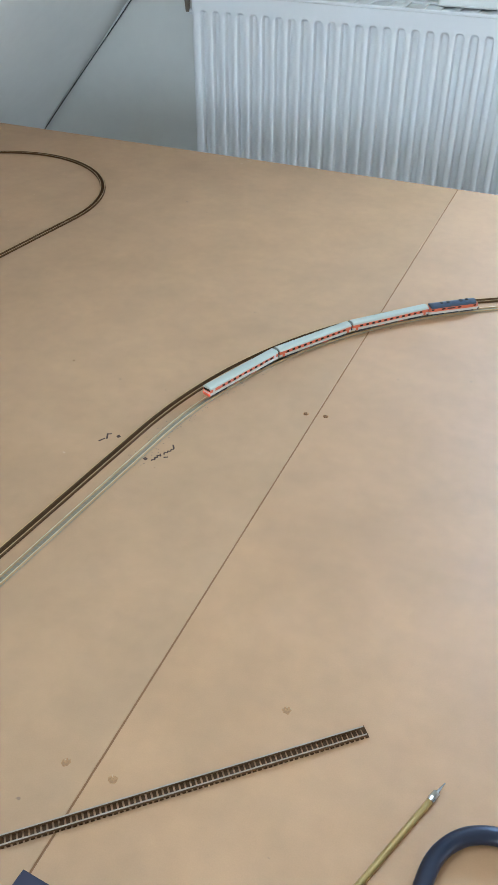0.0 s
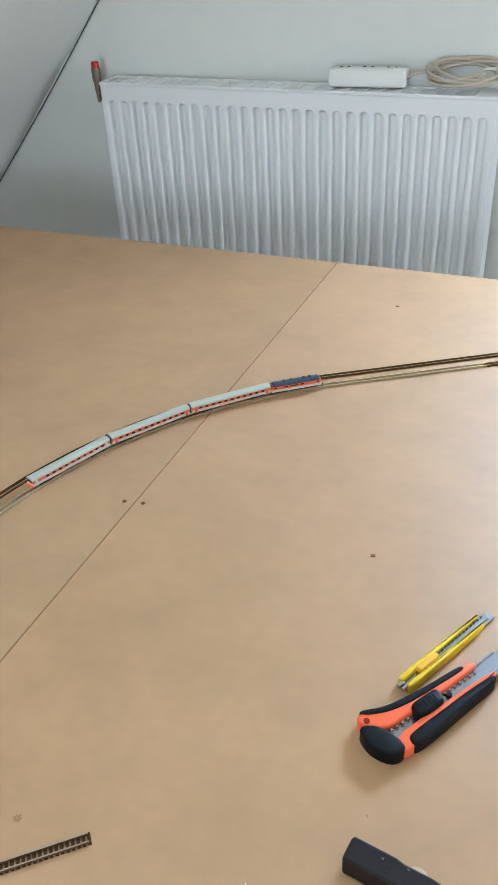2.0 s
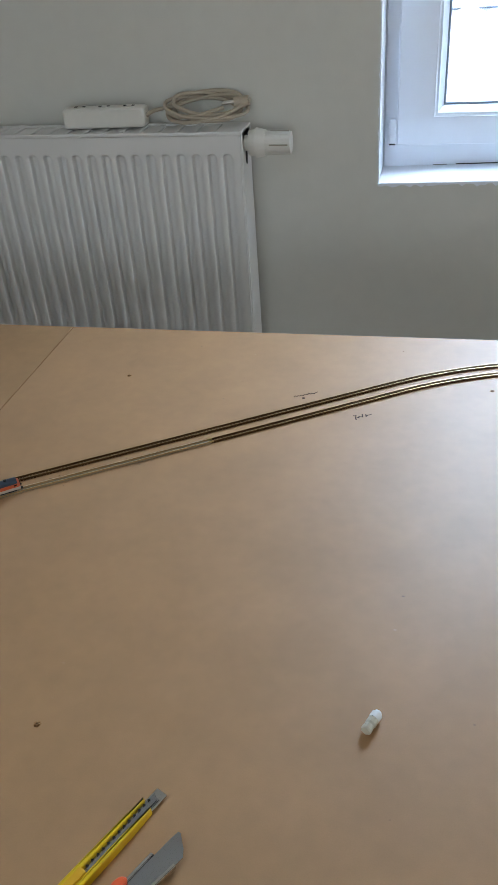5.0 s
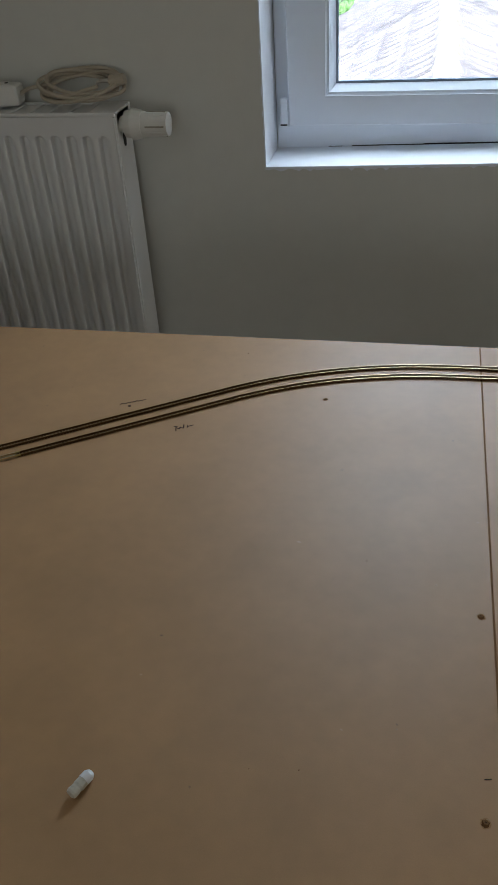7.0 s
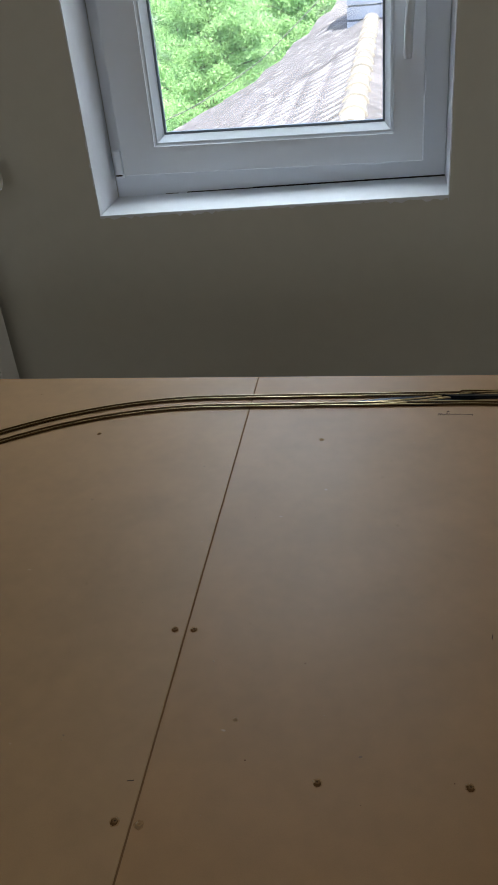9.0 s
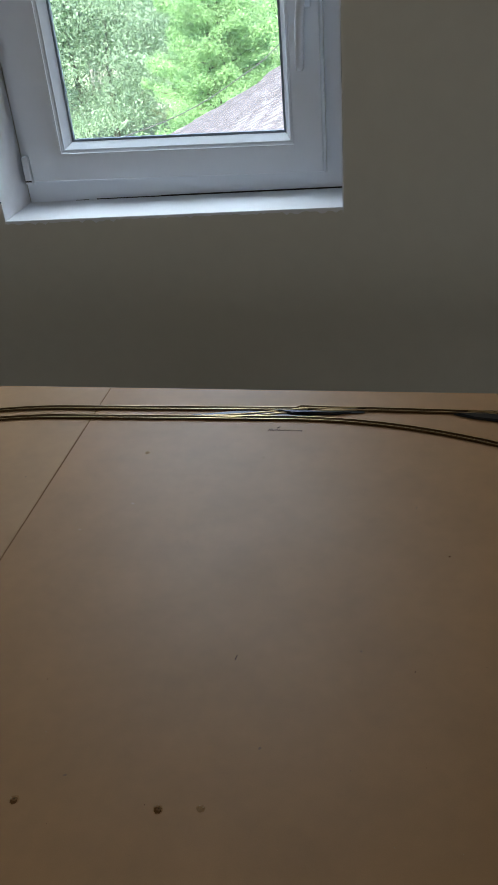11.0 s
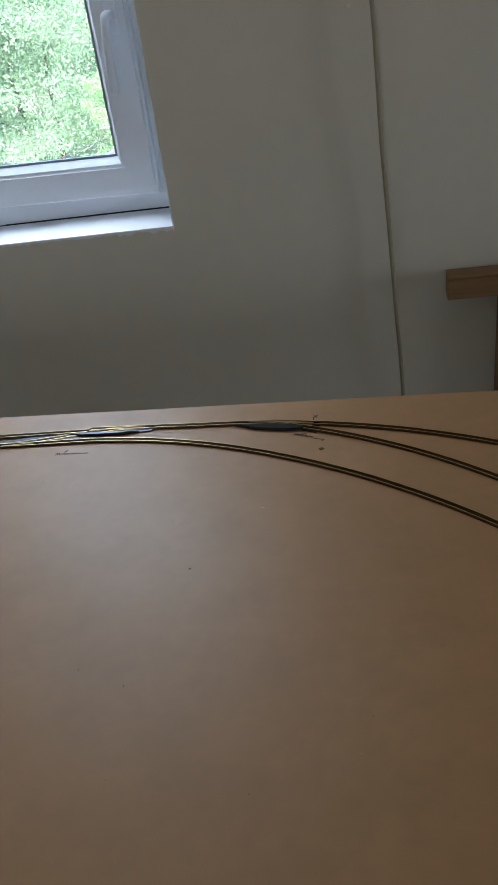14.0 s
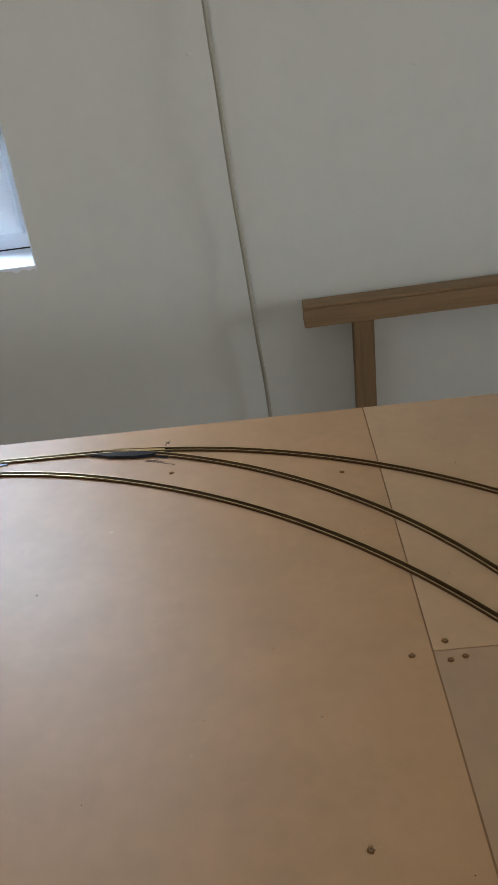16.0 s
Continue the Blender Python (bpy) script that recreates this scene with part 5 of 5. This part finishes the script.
scrawl(-1.287, -0.833, 40, wiggle(-12, 2, 5, 5, 1.4) + [(5, 1, 6, 1.3, 60), (9, 0, 8, 1.2, -5), (-8, 9, 5, 1.4, -30)], TEXT)
scrawl(-0.632, -0.696, 2, wiggle(-24, -8, 4, 9, 0.8) + wiggle(-7, 6, 2.4, 7, 0.7) + [(13, 0.4, 14, 0.9, 2), (21, 0, 4, 1.0, 80), (-10, 9, 5, 1.8, 40)], TEXT)
scrawl(-0.310, -0.682, -20, wiggle(-22, -8, 6, 7, 1.3) + wiggle(-7, 5, 4, 5, 1.2) + [(13, 0.2, 16, 0.9, 2), (21, -1, 4, 1.1, 70)], TEXT)
scrawl(-0.303, -0.629, 30, [(0, 0, 9, 1.4, 20), (0, 0, 8, 1.4, 100), (-5, -4, 5, 1.2, 60)], TEXT)
scrawl(-0.925, -1.271, 12, [(0, 0, 6, 0.7, 0)], TEXT)
scrawl(-0.624, -1.094, 80, [(0, 0, 4, 0.8, 0), (-3, 0, 2, 0.9, 20)], TEXT)


def crumb(bm, x, y, r, rnd):
    n = 6
    ring = [bm.verts.new((x + r * (0.6 + 0.6 * rnd.random()) * math.cos(2 * math.pi * k / n), y + r * (0.6 + 0.6 * rnd.random()) * math.sin(2 * math.pi * k / n), 0.0002)) for k in range(n)]
    top = bm.verts.new((x, y, 0.0002 + 0.5 * r))
    for k in range(n):
        bm.faces.new((ring[k], ring[(k + 1) % n], top))


rnd = random.Random(21)
for name, mat, count, size, label in (("dirt_specks", HOLE, 34, 0.0008, "scattered dark dirt specks on the boards"), ("wood_crumbs", FLUFF, 40, 0.0008, "scattered pale fibre crumbs on the boards")):
    bm = bmesh.new()
    for _ in range(count):
        crumb(bm, rnd.uniform(-2.2, 0.15), rnd.uniform(-1.95, -0.62), size * rnd.choice((0.5, 0.6, 0.8, 1.0, 1.6)), rnd)
    for _ in range(2 * count):
        crumb(bm, rnd.uniform(-0.88, 0.1), rnd.uniform(-1.6, -0.72), size * rnd.choice((0.4, 0.5, 0.7, 1.0)), rnd)
    tagged(part(name, bm, mat), label, "dirt", kind="stuff")
bm = bmesh.new()
for line, d, count in ((MAIN, -0.0085, 260), (OUTER, 0.0085, 60), (BRANCH, -0.0085, 160)):
    for _ in range(count):
        x, y, h = rnd.choice(line)
        off = d + rnd.gauss(0, 0.0016)
        crumb(bm, x - off * math.sin(h) + rnd.uniform(-0.003, 0.003), y + off * math.cos(h), 0.0006 * rnd.uniform(0.5, 1.4), rnd)
grit = bmesh.new()
for _ in range(420):
    x, y, h = MAIN[rnd.randrange(JOINT // 3, JOINT)]
    off = rnd.choice((-0.0085, 0.0085)) + rnd.gauss(0, 0.0018)
    crumb(grit, x - off * math.sin(h) + rnd.uniform(-0.003, 0.003), y + off * math.cos(h), 0.0007 * rnd.uniform(0.4, 1.4), rnd)
tagged(part("ballast_grit", grit, BALLAST), "grey-brown ballast crumbs beside the pale track", "dirt", kind="stuff")
tagged(part("track_dust", bm, FLUFF), "pale glue and ballast crumbs along the tracks", "dirt", kind="stuff")


# ---- outside the window ----
GROUND = -5.6
bm = bmesh.new()
v = [bm.verts.new((400 * math.cos(2 * math.pi * k / 48), 60 + 400 * math.sin(2 * math.pi * k / 48), GROUND)) for k in range(48)]
bm.faces.new(v)
tagged(part("ground", bm, GRASS), "sunlit meadow below the house", "ground", kind="structure")


def neighbour_house():
    """The gabled roof next door: ridge and two pitches laid with weathered tiles."""
    RX, RZ, Y0, Y1, PITCH = -0.955, -0.475, 3.35, 9.45, 0.466
    ho = empty("neighbour_house", (RX, Y0, GROUND), "neighbouring house with a weathered grey-brown tiled roof", "house")
    inv = Matrix.Translation((-RX, -Y0, -GROUND))

    def add(name, bm, mat, parent=ho, label=""):
        bmesh.ops.transform(bm, matrix=inv, verts=bm.verts)
        return part(name, bm, mat, parent, label)

    tiles = []
    tw, tl = 0.20, 0.30
    for side in (-1, 1):
        # the upper courses run on to the house behind
        for row in range(16):
            u0 = 0.06 + row * tl * 0.82
            far = Y1 + max(0, 1.4 - u0) * 7.5 if side < 0 else Y1 + 6
            n = int((far - Y0) / tw)
            for i in range(max(0, n)):
                tiles.append((u0, side, Y0 + tw * (i + 0.5 * (row % 2)), row))
    ang = math.atan(PITCH)
    slab = bmesh.new()
    for side in (-1, 1):
        w = 4.6 * math.cos(ang)
        mid, far0, far1 = 1.4 * math.cos(ang), Y1 + (10 if side < 0 else 6), Y1 + (0 if side < 0 else 6)
        pts = [(RX, Y0, RZ - 0.03), (RX + side * w, Y0, RZ - 0.03 - w * PITCH), (RX + side * w, far1, RZ - 0.03 - w * PITCH), (RX + side * mid, far1, RZ - 0.03 - mid * PITCH), (RX, far0, RZ - 0.03)]
        slab.faces.new([slab.verts.new(p) for p in (pts if side > 0 else pts[::-1])])
    roof = add("roof", slab, ROOF_TILE, ho, "weathered tiled roof")
    # a rolled tile: a round roll down one side of a shallow pan
    bm = bmesh.new()
    section = [(-0.5, 0.0), (-0.3, -0.006), (0.0, -0.004), (0.12, 0.012), (0.28, 0.026), (0.42, 0.020), (0.5, 0.0)]
    ends = [[bm.verts.new((x, y * tw, z + lift)) for y, z in section] for x, lift in ((-tl / 2, 0.0), (tl / 2, 0.012))]
    lip = [bm.verts.new((v.co.x, v.co.y, v.co.z - 0.014)) for v in ends[1]]
    for p, q in ((ends[0], ends[1]), (ends[1], lip)):
        for k in range(len(section) - 1):
            bm.faces.new((p[k], p[k + 1], q[k + 1], q[k]))
    me = mesh_of(bm, "tile", ROOF_TILE)
    rnd = random.Random(3)

    def tile_pose(u, side, y):
        x, z = RX + side * (u + tl / 2) * math.cos(ang), RZ - (u + tl / 2) * math.sin(ang) + 0.012
        return Matrix.Translation((x, y, z)) @ Matrix.Rotation(side * ang - side * 0.05 if side > 0 else -(ang - 0.05), 4, "Y") @ Matrix.Rotation(rnd.gauss(0, 0.015), 4, "Z") @ Matrix.Translation((0, 0, rnd.uniform(0, 0.008)))

    tiles.sort(key=lambda t: t[2] + 0.5 * t[0])
    near = [t for t in tiles if t[1] < 0][:200] + [t for t in tiles if t[1] > 0][:95]
    for u, side, y, row in near:
        m = inv @ tile_pose(u, side, y)
        part("tile", me, ROOF_TILE, roof, at=m)
    chosen = set(near)
    verts, faces = [], []
    for t in tiles:
        if t in chosen:
            continue
        m = inv @ tile_pose(*t[:3])
        k = len(verts)
        verts += [m @ v.co for v in me.vertices]
        faces += [[k + i for i in p.vertices] for p in me.polygons]
    rest = bpy.data.meshes.new("tiles")
    rest.from_pydata(verts, [], faces)
    rest.materials.append(ROOF_TILE)
    part("tiles", rest, ROOF_TILE, roof)["kind"] = "stuff"
    # half-round ridge tiles, each lapping the next
    for i in range(28):
        y = Y0 - 0.1 + 0.40 * i
        bm = bmesh.new()
        rings = []
        for yy, r in ((0, 0.092), (0.06, 0.092), (0.07, 0.082), (0.44, 0.076)):
            rings.append([bm.verts.new((RX + r * math.cos(math.pi * k / 8), y + yy, RZ + 0.01 + r * 0.8 * math.sin(math.pi * k / 8) - 0.02)) for k in range(9)])
        for p, q in zip(rings, rings[1:]):
            for k in range(8):
                bm.faces.new((p[k], p[k + 1], q[k + 1], q[k]))
        bm.faces.new(rings[0])
        add("ridge_tile", bm, RIDGE_TILE, roof)
    w = 4.2 * math.cos(ang)
    add("wall", boxes(((RX - 2.2, Y0 + 0.25, GROUND), (RX + w, Y1 - 0.3, RZ - w * PITCH + 0.02))), RENDER_WALL, ho, "pale rendered house wall")
    # A plain block stands for the slate-clad wall where the right pitch ends.
    ch = add("chimney", boxes(((RX - 0.27, 9.0, RZ - 0.4), (RX + 0.55, 9.8, RZ + 1.6))), SLATE, ho, "blue-grey slate-clad wall at the end of the roof")
    for i in range(9):
        add("slate_course", boxes(((RX - 0.285, 8.975, RZ - 0.3 + 0.15 * i), (RX + 0.565, 9.02, RZ - 0.3 + 0.15 * i + 0.13))), SLATE, ch)


neighbour_house()

pts = spline([(-5.2, 8.0, -1.75), (-3.274, 8.0, -1.25), (-2.35, 8.0, -0.82), (-1.885, 8.0, -0.50), (-0.9, 8.0, 0.35), (0.4, 8.0, 1.7)], 6)
tagged(part("overhead_wire", tube(bmesh.new(), pts, 0.006, 6), BLACK_CABLE, smooth=True), "thin dark wire hanging outside across the view", "wire")


def far_house(x, y):
    ho = empty("far_house", (x, y, GROUND), "small white house with a brown roof behind the trees", "house", "far houses")
    part("wall", boxes(((-3, -2.5, 0), (3, 2.5, 2.4))), RENDER_WALL, ho)
    bm = bmesh.new()
    v = [bm.verts.new(p) for p in ((-3.4, -3, 2.3), (3.4, -3, 2.3), (3.4, 3, 2.3), (-3.4, 3, 2.3), (-3.2, 0, 4.4), (3.2, 0, 4.4))]
    for f in ((0, 1, 5, 4), (2, 3, 4, 5), (0, 4, 3), (1, 2, 5), (0, 3, 2, 1)):
        bm.faces.new([v[i] for i in f])
    part("roof", bm, ROOF_TILE, ho)
    for wx in (-1.6, 1.0):
        wd = part("window", boxes(((wx, -2.54, 0.9), (wx + 0.8, -2.49, 1.9))), COACH_GLASS, ho)
        part("frame", boxes(((wx - 0.06, -2.56, 0.82), (wx + 0.86, -2.505, 0.89)), ((wx - 0.06, -2.56, 1.91), (wx + 0.86, -2.505, 1.98))), PVC, wd)


far_house(-10.8, 36.0)


def leaves(name, at, size, mat, parent, rng):
    """A crown of small four-cornered leaves at the given points, turned at random."""
    at = np.asarray(at)
    d = rng.normal(size=(len(at), 3)) * (1, 1, 0.7)
    d /= np.linalg.norm(d, axis=1)[:, None]
    e = np.cross(d, rng.normal(size=(len(at), 3)))
    e /= np.linalg.norm(e, axis=1)[:, None]
    f = np.cross(d, e)
    s = size * rng.uniform(0.5, 1.2, (len(at), 1))
    verts = np.stack((at - e * s, at + f * s * 0.45, at + e * s, at - f * s * 0.45), 1).reshape(-1, 3)
    me = bpy.data.meshes.new(name)
    me.from_pydata(verts.tolist(), [], np.arange(len(verts)).reshape(-1, 4).tolist())
    me.materials.append(mat)
    return part(name, me, mat, parent)


def trunk(tr, height, stems, rnd):
    limbs = bmesh.new()
    for k in range(stems):
        lean = (rnd.uniform(-0.4, 0.4), rnd.uniform(-0.3, 0.3))
        pts = [(0.9 * k + lean[0] * t * 2, 0.2 * k + lean[1] * t * 2, height * 0.92 * t) for t in (0, 0.15, 0.35, 0.6, 0.8, 1.0)]
        tube(limbs, pts, [0.16, 0.12, 0.09, 0.05, 0.03, 0.012], 8)
    part("trunk", limbs, BARK, tr)


def broad_tree(x, y, height, radius, low, mat, seed, leaf, clumps, per, stems=2, label=""):
    """A broad crown: many uneven clumps of leaves round forked limbs."""
    rnd, rng = random.Random(seed), np.random.default_rng(seed)
    tr = empty("tree", (x, y, GROUND), label, "tree", "trees outside the window")
    trunk(tr, height, stems, rnd)
    centres = []
    while len(centres) < clumps:
        a, t = rnd.uniform(0, 2 * math.pi), rnd.random() ** 0.8
        z = low + (height - low) * t
        r = radius * math.sin(math.pi * min(1, 0.18 + 0.82 * t)) ** 0.6 * math.sqrt(rnd.random()) * rnd.uniform(0.75, 1.1)
        centres.append((r * math.cos(a), r * math.sin(a), z))
    bm = bmesh.new()
    for cx, cy, cz in centres[::24]:
        zz = max(0.3, cz - 0.5 * math.hypot(cx, cy))
        tube(bm, [(0, 0, zz), (cx * 0.5, cy * 0.5, (zz + cz) / 2 + 0.1), (cx, cy, cz)], [0.045, 0.025, 0.010], 5)
    part("limbs", bm, BARK, tr)
    spread = radius * rng.uniform(0.10, 0.19, clumps).repeat(per)[:, None]
    leaves("crown", np.repeat(centres, per, axis=0) + rng.normal(size=(clumps * per, 3)) * spread * (1, 1, 0.6), leaf, mat, tr, rng)


def feathery_tree(x, y, height, radius, mat, seed, leaf, boughs, per, label=""):
    """A slender tree: boughs in loose tiers, each with flat sprays of fine leaves and gaps between."""
    rnd, rng = random.Random(seed), np.random.default_rng(seed)
    tr = empty("tree", (x, y, GROUND), label, "tree", "trees outside the window")
    trunk(tr, height, 1, rnd)
    wood, spots = bmesh.new(), []
    for k in range(boughs):
        t = 0.10 + 0.9 * (k + rnd.random()) / boughs
        a = 2.4 * k + rnd.uniform(-0.5, 0.5)
        reach = radius * (1.08 - t) ** 0.75 * rnd.uniform(0.6, 1.15)
        z0, up = height * 0.94 * t, reach * rnd.uniform(0.15, 0.55)
        ca, sa = math.cos(a), math.sin(a)
        tube(wood, [(0, 0, z0), (0.5 * reach * ca, 0.5 * reach * sa, z0 + 0.7 * up), (reach * ca, reach * sa, z0 + up)], [0.03, 0.016, 0.006], 5)
        n = int(per * (0.35 + reach / radius))
        u = rng.random(n) ** 0.7
        wide = 0.22 * reach * (1.15 - u) + 0.06
        side = rng.normal(size=n) * wide
        lift = rng.normal(size=n) * 0.07 - 0.10 * np.abs(side) / 0.3 * rng.random(n)
        z = z0 + up * (1.4 * u - 0.4 * u * u) + lift
        spots.append(np.stack((u * reach * ca - side * sa, u * reach * sa + side * ca, z), 1))
    part("limbs", wood, BARK, tr)
    leaves("crown", np.concatenate(spots), leaf, mat, tr, rng)


SILVER, FRESH = "broad silvery-green tree with two trunks", "fresh green slender tree with feathery foliage"
broad_tree(-11.5, 26.5, 8.4, 3.2, 0.9, LEAF_GREY, 1, 0.056, 380, 480, label=SILVER)
broad_tree(-16.0, 31.0, 9.0, 3.6, 0.8, LEAF_GREY, 2, 0.07, 170, 330, label=SILVER)
feathery_tree(-3.95, 14.5, 7.4, 1.75, LEAF_FRESH, 3, 0.028, 130, 1500, label=FRESH)
feathery_tree(-5.3, 19.0, 7.4, 1.9, LEAF_FRESH, 4, 0.034, 110, 1100, label=FRESH)
feathery_tree(-3.2, 23.0, 7.2, 2.2, LEAF_FRESH, 5, 0.045, 90, 800, label=FRESH)
broad_tree(-8.0, 33.0, 8.0, 3.6, 0.6, LEAF_GREY, 6, 0.07, 160, 330, label=SILVER)
broad_tree(-2.6, 33.0, 8.0, 3.6, 0.6, LEAF_FRESH, 7, 0.07, 150, 300, stems=1, label="fresh green broad tree behind the roof")
